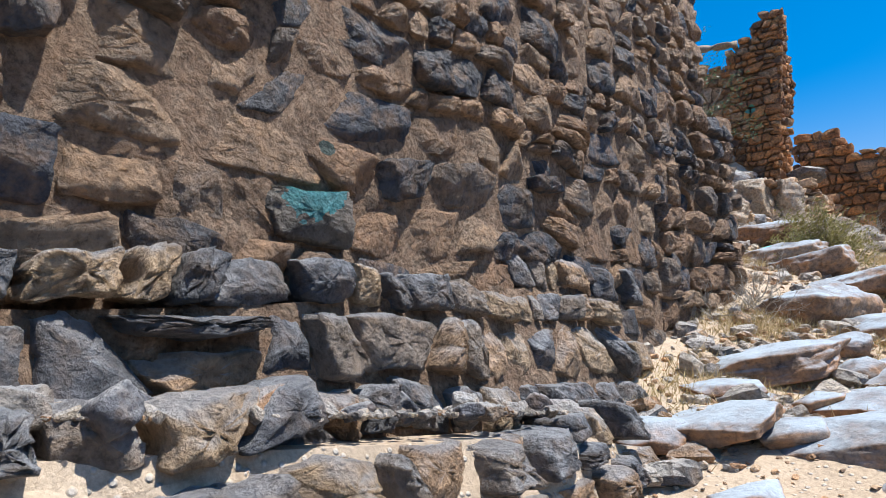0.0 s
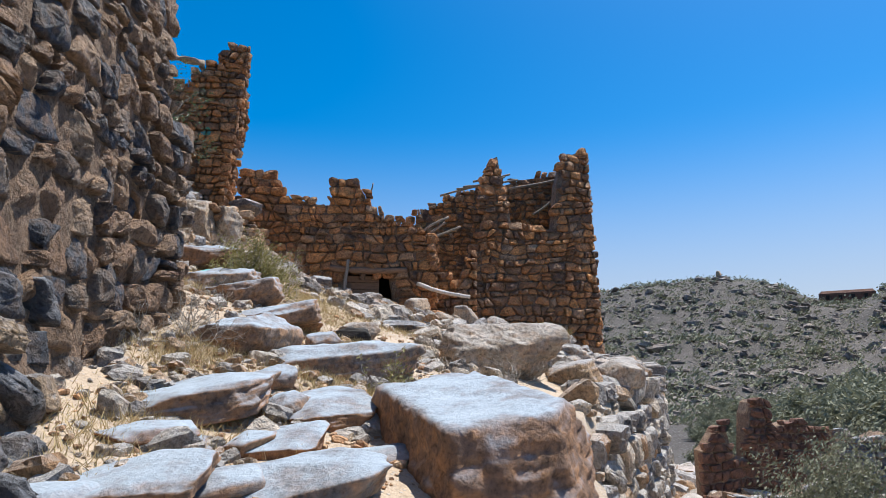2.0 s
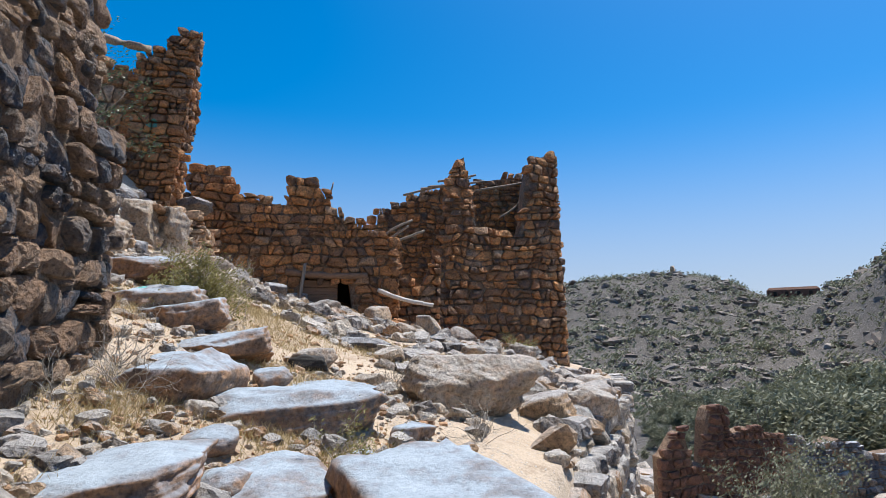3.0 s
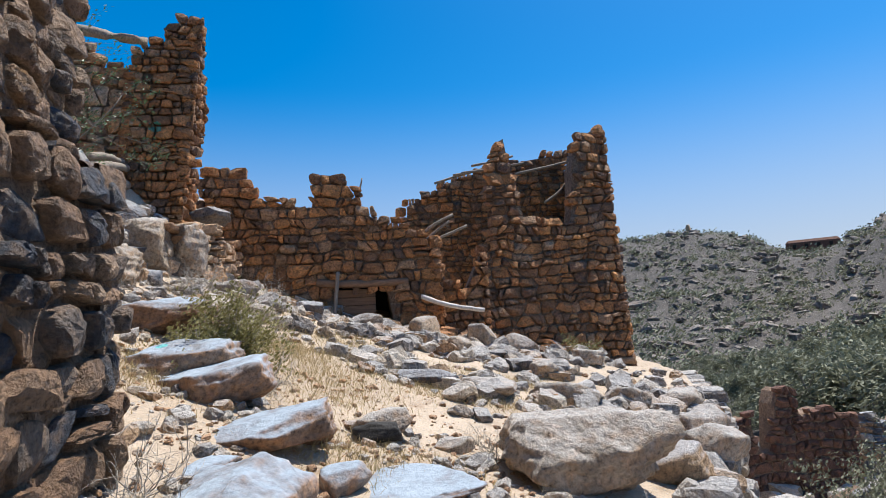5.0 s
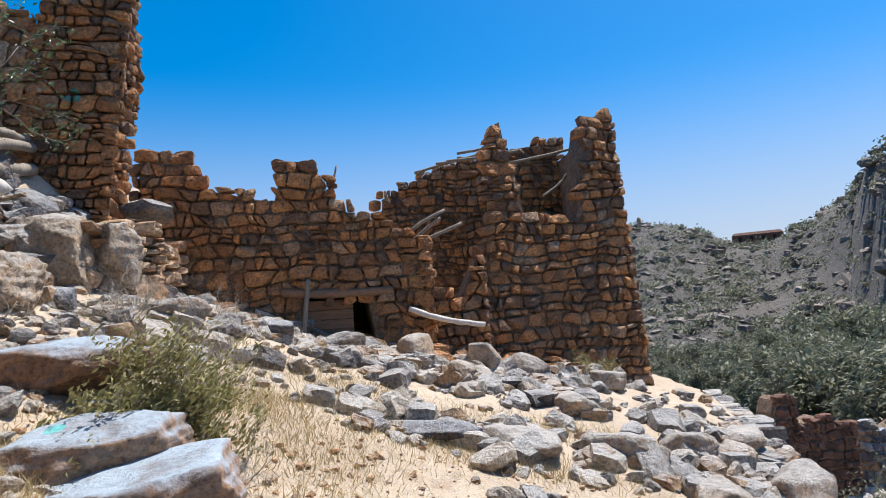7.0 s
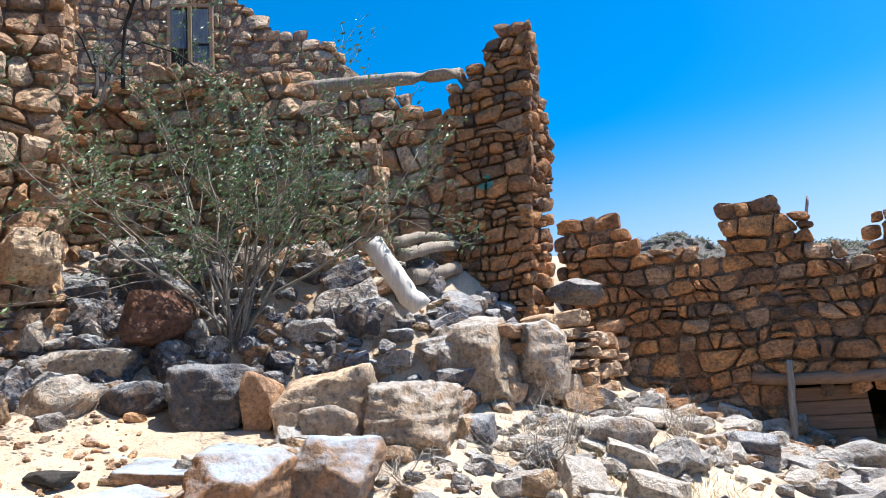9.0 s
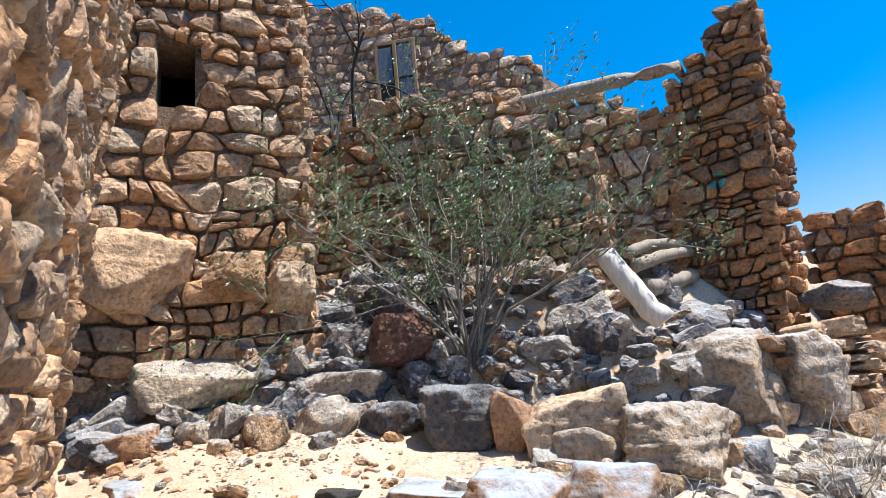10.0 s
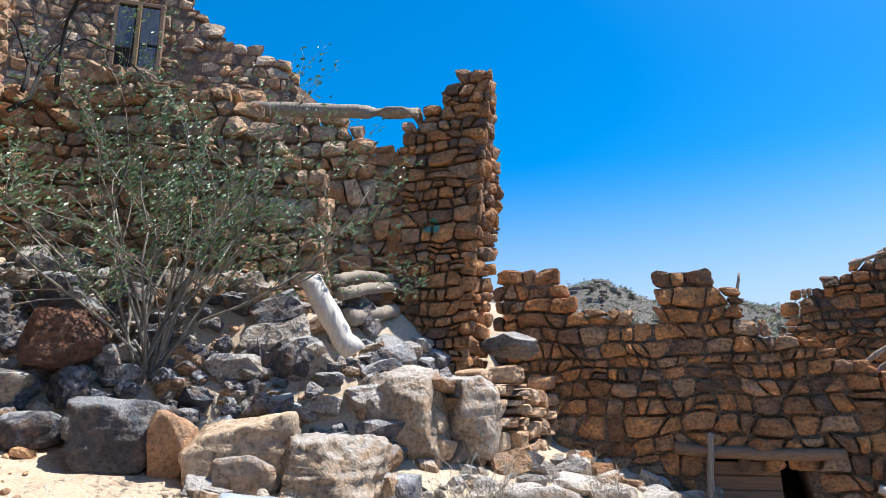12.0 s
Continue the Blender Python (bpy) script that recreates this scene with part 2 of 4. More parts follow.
M_CHAR = plain_material("charred_wood", (0.012, 0.011, 0.010), (0.05, 0.045, 0.04), (60, 60, 60), 0.9, 0.6)
# near-black: the shade inside openings is put into the colour
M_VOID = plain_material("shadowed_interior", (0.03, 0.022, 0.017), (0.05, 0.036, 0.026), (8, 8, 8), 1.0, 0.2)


def leaf_material(name, dark, light, rough=0.45):
    m, n, l, b = nodes_of(name)
    geo = n.new("ShaderNodeNewGeometry")
    r = ramp_of(n, [(0.0, dark), (1.0, light)])
    l.new(geo.outputs["Random Per Island"], r.inputs[0])
    l.new(r.outputs[0], b.inputs["Base Color"])
    b.inputs["Roughness"].default_value = rough
    t = n.new("ShaderNodeBsdfTranslucent")
    l.new(r.outputs[0], t.inputs[0])
    mx = n.new("ShaderNodeMixShader")
    mx.inputs[0].default_value = 0.25
    l.new(b.outputs[0], mx.inputs[1])
    l.new(t.outputs[0], mx.inputs[2])
    l.new(mx.outputs[0], n["Material Output"].inputs[0])
    return m


M_LEAF = leaf_material("green_shrub_leaf", (0.055, 0.11, 0.045), (0.17, 0.26, 0.12), 0.4)
M_OLIVE = leaf_material("dusty_olive_leaf", (0.13, 0.138, 0.08), (0.29, 0.295, 0.195), 0.7)
M_DRYLEAF = leaf_material("yellow_green_leaf", (0.20, 0.18, 0.06), (0.36, 0.32, 0.13), 0.7)
M_GRASS = leaf_material("dry_grass_blade", (0.38, 0.29, 0.14), (0.55, 0.44, 0.24), 0.8)


# ---- mesh helpers ----
def mesh_ob(name, verts, faces, mat, parent=None, label="", smooth=False):
    me = bpy.data.meshes.new(name)
    me.from_pydata(verts, [], faces)
    me.update()
    for mm in mat if isinstance(mat, (list, tuple)) else (mat,):
        me.materials.append(mm)
    if smooth:
        me.polygons.foreach_set("use_smooth", [True] * len(me.polygons))
    ob = new(name, me)
    if parent:
        ob.parent = parent
    return tagged(ob, label)


def sphere_dirs(level):
    bm = bmesh.new()
    bmesh.ops.create_icosphere(bm, subdivisions=level, radius=1)
    bm.verts.index_update()
    v = np.array([x.co[:] for x in bm.verts])
    fs = [tuple(q.index for q in x.verts) for x in bm.faces]
    bm.free()
    return v / np.linalg.norm(v, axis=1)[:, None], fs


def cube_dirs(cuts):
    bm = bmesh.new()
    bmesh.ops.create_cube(bm, size=2)
    bmesh.ops.subdivide_edges(bm, edges=bm.edges[:], cuts=cuts, use_grid_fill=True)
    bm.verts.index_update()
    v = np.array([x.co[:] for x in bm.verts])
    fs = [tuple(q.index for q in x.verts) for x in bm.faces]
    bm.free()
    return v / np.linalg.norm(v, axis=1)[:, None], fs


DIRS4, TRIS4 = sphere_dirs(5)
DIRS3, TRIS3 = sphere_dirs(4)
DIRC, QUADC = cube_dirs(2)


def hewn(dirs, rng, chips=7, box=True, lo=1.0, hi=1.28):
    """Radii of a stone hewn by planes: six sides, roughly square, and some broken corners."""
    planes = []
    if box:
        for ax in range(3):
            for s in (-1, 1):
                nrm = np.zeros(3)
                nrm[ax] = s
                nrm += rng.normal(0, 0.14, 3)
                planes.append((nrm / np.linalg.norm(nrm), rng.uniform(0.88, 1.02)))
    for _ in range(chips):
        nrm = rng.normal(0, 1, 3)
        nrm /= np.linalg.norm(nrm)
        planes.append((nrm, rng.uniform(lo, hi)))
    r = np.full(len(dirs), 1.6)
    for nrm, d in planes:
        c = dirs @ nrm
        with np.errstate(divide="ignore"):
            r = np.where(c > 0.05, np.minimum(r, d / np.maximum(c, 0.05)), r)
    return r


def stone_set(dirs, faces, rough, smooth, lo=1.0, cap=1.5):
    """A dozen and two stones of unit size, hewn and roughened alike at every fineness."""
    made = []
    for k in range(14):
        rg = np.random.default_rng(100 + k)
        r = np.minimum(hewn(dirs, rg, 6, True, lo, lo + 0.28), cap)
        o = Vector((k * 9.1, k * 3.7, 0))
        bumps = [1 + rough * (noise.fractal(Vector(d) * 2.2 + o, 0.75, 2.2, 6) + 0.5 * noise.fractal(Vector(d) * 7 + o, 0.8, 2.2, 3)) for d in dirs]
        co = dirs * (r * np.array(bumps))[:, None]
        me = bpy.data.meshes.new("stone")
        me.from_pydata(co.tolist(), [], faces)
        me.polygons.foreach_set("use_smooth", [smooth] * len(me.polygons))
        made.append((me, co))
    return made


DIRS2, TRIS2 = sphere_dirs(3)
STONES = stone_set(DIRC, QUADC, 0.09, False)
FINE = stone_set(DIRS2, TRIS2, 0.09, False, 1.04, 1.45)
FINEST = stone_set(DIRS3, TRIS3, 0.085, True, 1.06, 1.42)
STONE_MESH = {}


def stone_mesh(k, mat, pool):
    key = (k, mat.name, len(pool[0][1]))
    if key not in STONE_MESH:
        me = pool[k][0].copy()
        me.materials.append(mat)
        STONE_MESH[key] = me
    return STONE_MESH[key]


def merged_stones(name, poses, mat, parent=None, label="", rich=False):
    """Many stones as one mesh. poses: (kind, 4x4 matrix)."""
    vs, fs, off = [], [], 0
    for k, m in poses:
        a = np.array(m)
        co = (FINE if rich else STONES)[k][1] @ a[:3, :3].T + a[:3, 3]
        vs.append(co)
        fs.extend([tuple(i + off for i in q) for q in (TRIS2 if rich else QUADC)])
        off += len(co)
    ob = mesh_ob(name, np.concatenate(vs).tolist(), fs, mat, parent, label)
    return tagged(ob, kind="stuff")


def knots(v, ks):
    if v <= ks[0][0]:
        return ks[0][1]
    for (a, p), (b, q) in zip(ks, ks[1:]):
        if v <= b:
            return p + (q - p) * (v - a) / (b - a)
    return ks[-1][1]


def step(a, b, v):
    t = min(1.0, max(0.0, (v - a) / (b - a)))
    return t * t * (3 - 2 * t)


# ---- the ground ----
YK = ((-30, -5.5), (-6, -1.9), (-1, -.25), (0, .05), (1.3, .58), (2.0, .84), (2.9, .93), (3.6, 1.07), (4.3, 1.2), (5.2, 1.24), (6.5, 1.36), (9, 1.6), (11, 1.75), (15, 1.8), (40, 2.5))
XK = ((-30, 7.0), (-12, 4.6), (-8, 2.75), (-6, 2.07), (-4.9, 1.72), (-3.6, 1.12), (-2.4, .62), (-1.6, .42), (-.9, .28), (0, 0), (1, -.2), (3, -.4))
EAST = ((-8, 1.4), (0, .75), (2, .1), (4, -.25), (6.5, .2), (9, .72), (11.6, .95), (14, .6), (17, -2), (30, -8))
BANK = ((3.2, -7.0), (4.2, -6.85), (5.2, -6.6), (6.0, -6.2), (6.6, -5.7), (7.2, -5.05), (8.0, -4.95), (9.0, -5.05), (10, -5.45))
SKYLINE = ((-180, 6), (-90, 13), (-60, 11), (-40, 9), (-27, 9.9), (-23.7, 10.6), (-20, 8.6), (-12, 7.5), (0, 5.6), (8, 6.1), (12.5, 6.3), (17, 5.2), (19.3, 4.1), (20, 3.8), (23, 3.8), (24.2, 5.0),
           (27.4, 6.2), (28.6, 7.2), (29.4, 9.2), (31.3, 10.7), (34, 11.4), (45, 12), (60, 12), (90, 9), (180, 6))


def near_ground(x, y):
    z = knots(y, YK) + knots(x, XK)
    if 2.8 < y < 11:
        o = x - knots(y, BANK)
        z += (0.32 * step(-0.02, -0.42, o) + 0.48 * step(-0.35, -0.95, o)) * step(2.8, 3.6, y)
    z -= 0.22 * step(7.6, 9.6, y) * step(-2.5, -3.7, x) * step(-6.2, -4.9, x)
    e = x - knots(y, EAST)
    k = step(-.12, .22, e)
    return z * (1 - k) + (-1.25 - .035 * max(0, e) - .01 * y) * k


def ground(x, y):
    z = near_ground(x, y)
    dx, dy = x + 1.3, y - 2.0
    r = math.hypot(dx, dy)
    rough = noise.fractal(Vector((x * 1.3, y * 1.3, 0)), 0.8, 2.2, 4) * 0.035 + noise.noise(Vector((x * 7, y * 7, 3))) * 0.012
    if r > 16:
        az = math.degrees(math.atan2(dx, dy))
        far_r = 150 - 62 * step(26, 31, az) * step(75, 60, az)
        top = 2.46 + far_r * math.tan(radians(knots(az, SKYLINE)))
        floor = -3.6 if az > -10 else 1.5
        v = z + (floor - z) * step(16, 40, r)
        h = step(52, far_r, r)
        v = v + (top - v) * (0.55 * h + 0.45 * h * h)
        if r > far_r:
            v -= (r - far_r) * 0.12
        ledge = noise.fractal(Vector((x * 0.035, y * 0.035, v * 0.10)), 0.9, 2.1, 5)
        v += ledge * 1.6 * step(40, 110, r) * step(far_r + 20, far_r - 25, r) + noise.fractal(Vector((x * .16, y * .16, v * 0.5)), 0.7, 2.2, 4) * 0.9 * step(40, 90, r)
        return v
    return z + rough


def axis_steps(lo, hi, fine, a, b, grow):
    out = list(np.arange(a, b + 1e-6, fine))
    s = fine
    v = b
    while v < hi:
        s = min(s * grow, 6.0 if v < 190 else 60)
        v += s
        out.append(v)
    s, v = fine, a
    while v > lo:
        s = min(s * grow, 6.0 if v > -120 else 60)
        v -= s
        out.insert(0, v)
    return out


def build_ground():
    xs, ys = axis_steps(-600, 600, 0.075, -7.2, 1.2, 1.09), axis_steps(-300, 900, 0.085, -0.5, 11.5, 1.08)
    verts = [(x, y, ground(x, y)) for y in ys for x in xs]
    w = len(xs)
    faces = [(j * w + i, j * w + i + 1, (j + 1) * w + i + 1, (j + 1) * w + i) for j in range(len(ys) - 1) for i in range(w - 1)]
    ob = mesh_ob("ground", verts, faces, (M_SAND, M_HILL), smooth=True)
    mats = [1 if math.hypot(verts[f[0]][0] + 1.3, verts[f[0]][1] - 2) > 19 + 3 * noise.noise(Vector(verts[f[0]]) * 0.4) or verts[f[0]][0] > 4.5 + 2.5 * noise.noise(Vector(verts[f[0]]) * 0.7) else 0 for f in faces]
    ob.data.polygons.foreach_set("material_index", mats)
    return tagged(ob, "pale sandy hillside running out to grey rocky hills", "ground", kind="structure")


build_ground()


# ---- masonry ----
def clipped(poly, px, py, nx, ny):
    """The part of a polygon behind the line through (px, py) with the normal (nx, ny)."""
    out = []
    side = [(x - px) * nx + (y - py) * ny for x, y in poly]
    for i, (x, y) in enumerate(poly):
        j = i - 1
        if (side[i] > 0) != (side[j] > 0):
            t = side[j] / (side[j] - side[i])
            out.append((poly[j][0] + (x - poly[j][0]) * t, poly[j][1] + (y - poly[j][1]) * t))
        if side[i] <= 0:
            out.append((x, y))
    return out


def courses(length, lo, hi, size, aspect, wild, rng):
    """Outlines of rough stones laid in wandering courses, as polygons along the wall and up it."""
    out, z = [], lo - size * 0.5
    o = float(rng.uniform(0, 90))

    def warped(u, v):
        a = noise.noise_vector(Vector((u * 0.55 / size, v * 0.55 / size, o)))
        b = noise.noise_vector(Vector((u * 0.2 / size, v * 0.2 / size, o + 9)))
        return u + (a.x + b.x) * wild * size, v + (a.y + b.y) * wild * size

    while z < hi + size * 0.5:
        h = size * rng.uniform(0.6, 1.2)
        u, slant = -rng.uniform(0, size), 0.0
        while u < length + size * 0.3:
            w = h * aspect * (rng.uniform(0.5, 0.9) if rng.random() < 0.38 else rng.uniform(0.9, 1.6))
            nxt = rng.normal(0, 0.16) * h
            quads = [(u - slant, u + slant, u + w + nxt, u + w - nxt, z, z + h)]
            if rng.random() < 0.12 and w > h:
                k = rng.uniform(0.35, 0.65)
                m0, m1 = u - slant + 2 * slant * k, u + w - nxt + 2 * nxt * k
                quads = [(u - slant, m0, m1, u + w - nxt, z, z + h * k), (m0, u + slant, u + w + nxt, m1, z + h * k, z + h)]
            for b0, t0, t1, b1, z0, z1 in quads:
                drop = rng.uniform(0, 0.16, 4) * h
                ring = [(b0, z0 + drop[0]), ((b0 + b1) / 2, z0), (b1, z0 + drop[1]), ((b1 + t1) / 2, (z0 + z1) / 2), (t1, z1 - drop[2]), ((t0 + t1) / 2, z1), (t0, z1 - drop[3]), ((b0 + t0) / 2, (z0 + z1) / 2)]
                poly = clipped(clipped([warped(*p) for p in ring], -0.03, 0, -1, 0), length + 0.03, 0, 1, 0)
                if len(poly) > 2 and max(p[0] for p in poly) - min(p[0] for p in poly) > 0.03:
                    out.append(poly)
            u, slant = u + w, nxt
        z += h
    return out


def stone_piece(poly, joint, high, deep, fine, rng):
    """A broken stone filling an outline: points (along, up, out) round its middle, and faces."""
    p = np.array(poly)
    mid = p.mean(0)
    p = p - mid
    r = np.linalg.norm(p, axis=1, keepdims=True)
    p = p * np.maximum(0.55, 1 - joint / np.maximum(r, 1e-6))
    k = 0.14 if fine else 0.22
    for _ in range(2 if fine else 1):
        nxt = np.roll(p, -1, axis=0)
        p = np.stack([p * (1 - k) + nxt * k, p * k + nxt * (1 - k)], 1).reshape(-1, 2)
    n = len(p)
    p = p * (1 + rng.normal(0, 0.035, (n, 1)))
    rough = 0.007
    rings = [(0.93, -deep), (1.0, -0.02), (0.985, high * 0.5), (0.93, high * 0.86), (0.80, high)]
    rings += [(0.62, high * 1.03), (0.42, high * 1.05), (0.2, high * 1.05)] if fine else [(0.45, high * 1.05)]
    tilt = rng.normal(0, 0.16, 2)
    cuts = [(rng.uniform(0, 6.283), rng.uniform(0.25, 0.9), rng.uniform(0.55, 1.0)) for _ in range(3)]
    vs = []
    span = float(np.abs(p).max()) + 1e-6
    for m, (sc, h) in enumerate(rings + [(0.0, high * 1.05)]):
        q = p[:1] * 0 if sc == 0 else p * sc * (1 + rng.normal(0, rough, (n, 1)))
        for x, y in q:
            hh = h
            if m > 1:
                hh = h + tilt[0] * x + tilt[1] * y
                for a, sl, at in cuts:
                    hh = min(hh, high * at + 0.25 * high - sl * (x * math.cos(a) + y * math.sin(a) - 0.25 * span))
                hh = max(hh + rng.normal(0, 0.05) * high, -0.015)
            vs.append((x, y, hh))
    fs = []
    for m in range(len(rings) - 1):
        for i in range(n):
            j = (i + 1) % n
            fs.append((m * n + i, m * n + j, m * n + n + j, m * n + n + i))
    o, c = (len(rings) - 1) * n, len(vs) - 1
    fs += [(o + i, o + (i + 1) % n, c) for i in range(n)]
    return mid, np.array(vs), fs


def masonry(name, label, faces, core, mat, size, seed, focus=None, lean=(0, 0), kind="structure", category="wall", proud=0.055, depth=0.13, core_mat=None, limit=300, rag=0.25, hole=None, base=None, grain=0.0, inset=0.07, fine=False, aspect=1.08, wild=0.4, joint=0.008, painted=None):
    """A rubble wall: a mortared core, with stones as pieces on its faces.
    faces: (a, b, foot, head) in plan, seen from the right of a to b; foot and head are knots along 0..1.
    core: (corner list in plan, foot, head knots along the first side)."""
    rng = np.random.default_rng(seed)
    corners, foot, head = core
    z0 = min(p[1] for p in foot) if base is None else base
    n = 28
    if not grain:
        mid = sum((Vector(c) for c in corners), Vector((0, 0))) / 4
        corners = [(Vector(c) + (mid - Vector(c)).normalized() * min(inset * 1.3, 0.35 * (mid - Vector(c)).length))[:] for c in corners]
    (ax, ay), (bx, by), (cx, cy), (dx, dy) = corners
    vs, fs = [], []
    spans = [(0.0, 1.0, None, None)]
    if hole:
        u0, u1, h0, h1 = hole
        spans = [(0.0, u0, None, None), (u0, u1, None, h0), (u0, u1, h1, None), (u1, 1.0, None, None)]
    for s0, s1, zlo, zhi in spans:
        k0 = len(vs)
        cols = max(2, round(n * (s1 - s0)))
        for i in range(cols + 1):
            u = s0 + (s1 - s0) * i / cols
            lo, hi = knots(u, foot) if zlo is None else zlo, min(knots(u + e, head) for e in (-0.02, 0, 0.02)) - 0.08 if zhi is None else zhi
            for (px, py, qx, qy) in ((ax, ay, bx, by), (dx, dy, cx, cy)):
                for z in (lo, hi):
                    vs.append((px + (qx - px) * u + lean[0] * (z - z0), py + (qy - py) * u + lean[1] * (z - z0), z))
        for i in range(cols):
            k = k0 + 4 * i
            for p, q in ((0, 1), (1, 3), (3, 2), (2, 0)):
                fs.append((k + p, k + q, k + 4 + q, k + 4 + p))
        k = k0 + 4 * cols
        fs += [(k0, k0 + 2, k0 + 3, k0 + 1), (k, k + 1, k + 3, k + 2)]
    wall = mesh_ob(name, vs, fs, core_mat or M_MUD)
    tagged(wall, label, category, kind=kind)
    if grain:
        gv, gf = [], []
        for nth, (a, b, foot, head) in enumerate(faces):
            a, b = Vector((*a, 0)), Vector((*b, 0))
            length = (b - a).length
            d = (b - a) / length
            out = Vector((d.y, -d.x, 0))
            lo, hi = min(p[1] for p in foot), max(p[1] for p in head)
            nu, nz = int(length / grain) + 1, int((hi - lo) / grain) + 1
            o = len(gv)
            for i in range(nu + 1):
                for j in range(nz + 1):
                    u, z = i / nu, lo + (hi - lo) * j / nz
                    p = a + d * (u * length) + Vector((lean[0] * (z - z0), lean[1] * (z - z0), z))
                    edge = min(1.0, 8 * min(u, 1 - u))
                    gv.append((p + out * (-0.012 + proud * 0.5 * edge * (0.25 + 0.7 * noise.noise(p * 1.3) + noise.fractal(p * 5, 0.8, 2.2, 4) + 0.55 * noise.noise(p * 15) + 0.5 * noise.noise(p * 31))))[:])
            for i in range(nu):
                for j in range(nz):
                    u, z = (i + 0.5) / nu, lo + (hi - lo) * (j + 0.5) / nz
                    if z < knots(u, foot) - 0.1 or z > knots(u, head) - 0.12 or (hole and nth == 0 and hole[0] < u < hole[1] and hole[2] < z < hole[3]):
                        continue
                    k = o + i * (nz + 1) + j
                    gf.append((k, k + nz + 1, k + nz + 2, k + 1))
        mesh_ob("mortar", gv, gf, core_mat or M_MUD, wall, smooth=True)
    laid = []
    for nth, (a, b, foot, head) in enumerate(faces):
        a, b = Vector((*a, 0)), Vector((*b, 0))
        length = (b - a).length
        d = (b - a) / length
        out = Vector((d.y, -d.x, 0))
        turn = np.array([d, (lean[0], lean[1], 1.0), out])
        for poly in courses(length, min(p[1] for p in foot), max(p[1] for p in head), size, aspect, wild, rng):
            u, zc = np.mean(poly, axis=0)
            c = u / length
            if zc < knots(c, foot) - size * 0.4 or zc > knots(c, head) - size * rng.uniform(0, rag):
                continue
            if hole and nth == 0:
                u0, u1, h0, h1 = hole[0] * length, hole[1] * length, hole[2], hole[3]
                away = {(u0, 0, 1, 0): u0 - u, (u1, 0, -1, 0): u - u1, (0, h0, 0, 1): h0 - zc, (0, h1, 0, -1): zc - h1}
                side = max(away, key=away.get)
                if away[side] < 0:
                    continue
                if min(p[0] for p in poly) < u1 and max(p[0] for p in poly) > u0 and min(p[1] for p in poly) < h1 and max(p[1] for p in poly) > h0:
                    poly = clipped(poly, *side)
                    if len(poly) < 3:
                        continue
            mid, vs, fs = stone_piece(poly, joint * rng.uniform(0.6, 1.8), proud * rng.uniform(0.25, 1.5), depth, fine, rng)
            place = np.array(a) + np.array(d) * mid[0] + np.array((lean[0] * (mid[1] - z0), lean[1] * (mid[1] - z0), mid[1]))
            laid.append((place, vs @ turn, fs))
    focus = np.array(focus if focus else (-1.5, 3, 2.5))
    laid.sort(key=lambda s: np.linalg.norm(s[0] - focus))
    brush = min(laid[:limit], key=lambda s: np.linalg.norm(s[0] - np.array(painted[0])) - 0.4 * np.ptp(s[1][:, 2]))[0] if painted else None
    for place, vs, fs in laid[:limit]:
        if fine:
            vs = [v + 0.012 * np.array(noise.noise_vector(Vector(place + v) * 11)) + 0.006 * np.array(noise.noise_vector(Vector(place + v) * 31)) for v in vs]
        mesh_ob("stone", [tuple(v) for v in vs], fs, painted[1] if place is brush else mat, wall, smooth=fine).location = place
    if len(laid) > limit:
        vs, fs, o = [], [], 0
        for place, v, f in laid[limit:]:
            vs.append(v + place)
            fs.extend(tuple(i + o for i in q) for q in f)
            o += len(v)
        tagged(mesh_ob("outer_stones", np.concatenate(vs).tolist(), fs, mat, wall, smooth=fine), kind="stuff")
    return wall


# corner building with its tall rubble walls
BA, BB, BC = (-0.70, -2.70), (-2.90, 3.44), (-6.30, 3.46)
masonry("wall_building_east", "tall rubble wall of dark and ochre stones set in mud mortar", [(BA, BB, ((0, -0.9), (0.43, 0.55), (1, 1.8)), ((0, 7.2), (1, 7.2)))],
        ((BA, BB, (-3.4, 3.3), (-1.6, -2.7)), ((0, -1.2), (0.43, 0.4), (1, 1.6)), ((0, 7.2), (1, 7.2))), M_WALL, 0.17, 11, focus=(-1.9, 0.8, 2.0), lean=(-0.05, 0.13), depth=0.11, rag=0.1, proud=0.042, aspect=1.35, wild=0.34, joint=0.006, limit=700, painted=((-1.73, 0.33, 2.03), M_TEALSTONE), base=1.7, grain=0.028, fine=True)
masonry("wall_building_north", "sunlit rubble wall rising beside the upper path", [(BB, BC, ((0, 1.8), (1, 2.9)), ((0, 7.2), (1, 7.2)))],
        ((BB, BC, (-6.30, 2.9), (-2.75, 2.9)), ((0, 1.6), (1, 2.8)), ((0, 7.2), (1, 7.2))), M_TAN, 0.15, 12, focus=(-4.5, 3.6, 3.6), lean=(-0.05, 0.09), depth=0.11, rag=0.1, proud=0.05, base=1.7, grain=0.045, fine=True)
FH0 = ((0, 1.74), (0.35, 1.77), (0.45, 1.80), (0.58, 1.86), (0.85, 1.97), (1, 1.9))
PH0 = ((0, 1.5), (0.35, 1.49), (0.6, 1.43), (0.875, 1.37), (1, 1.28))
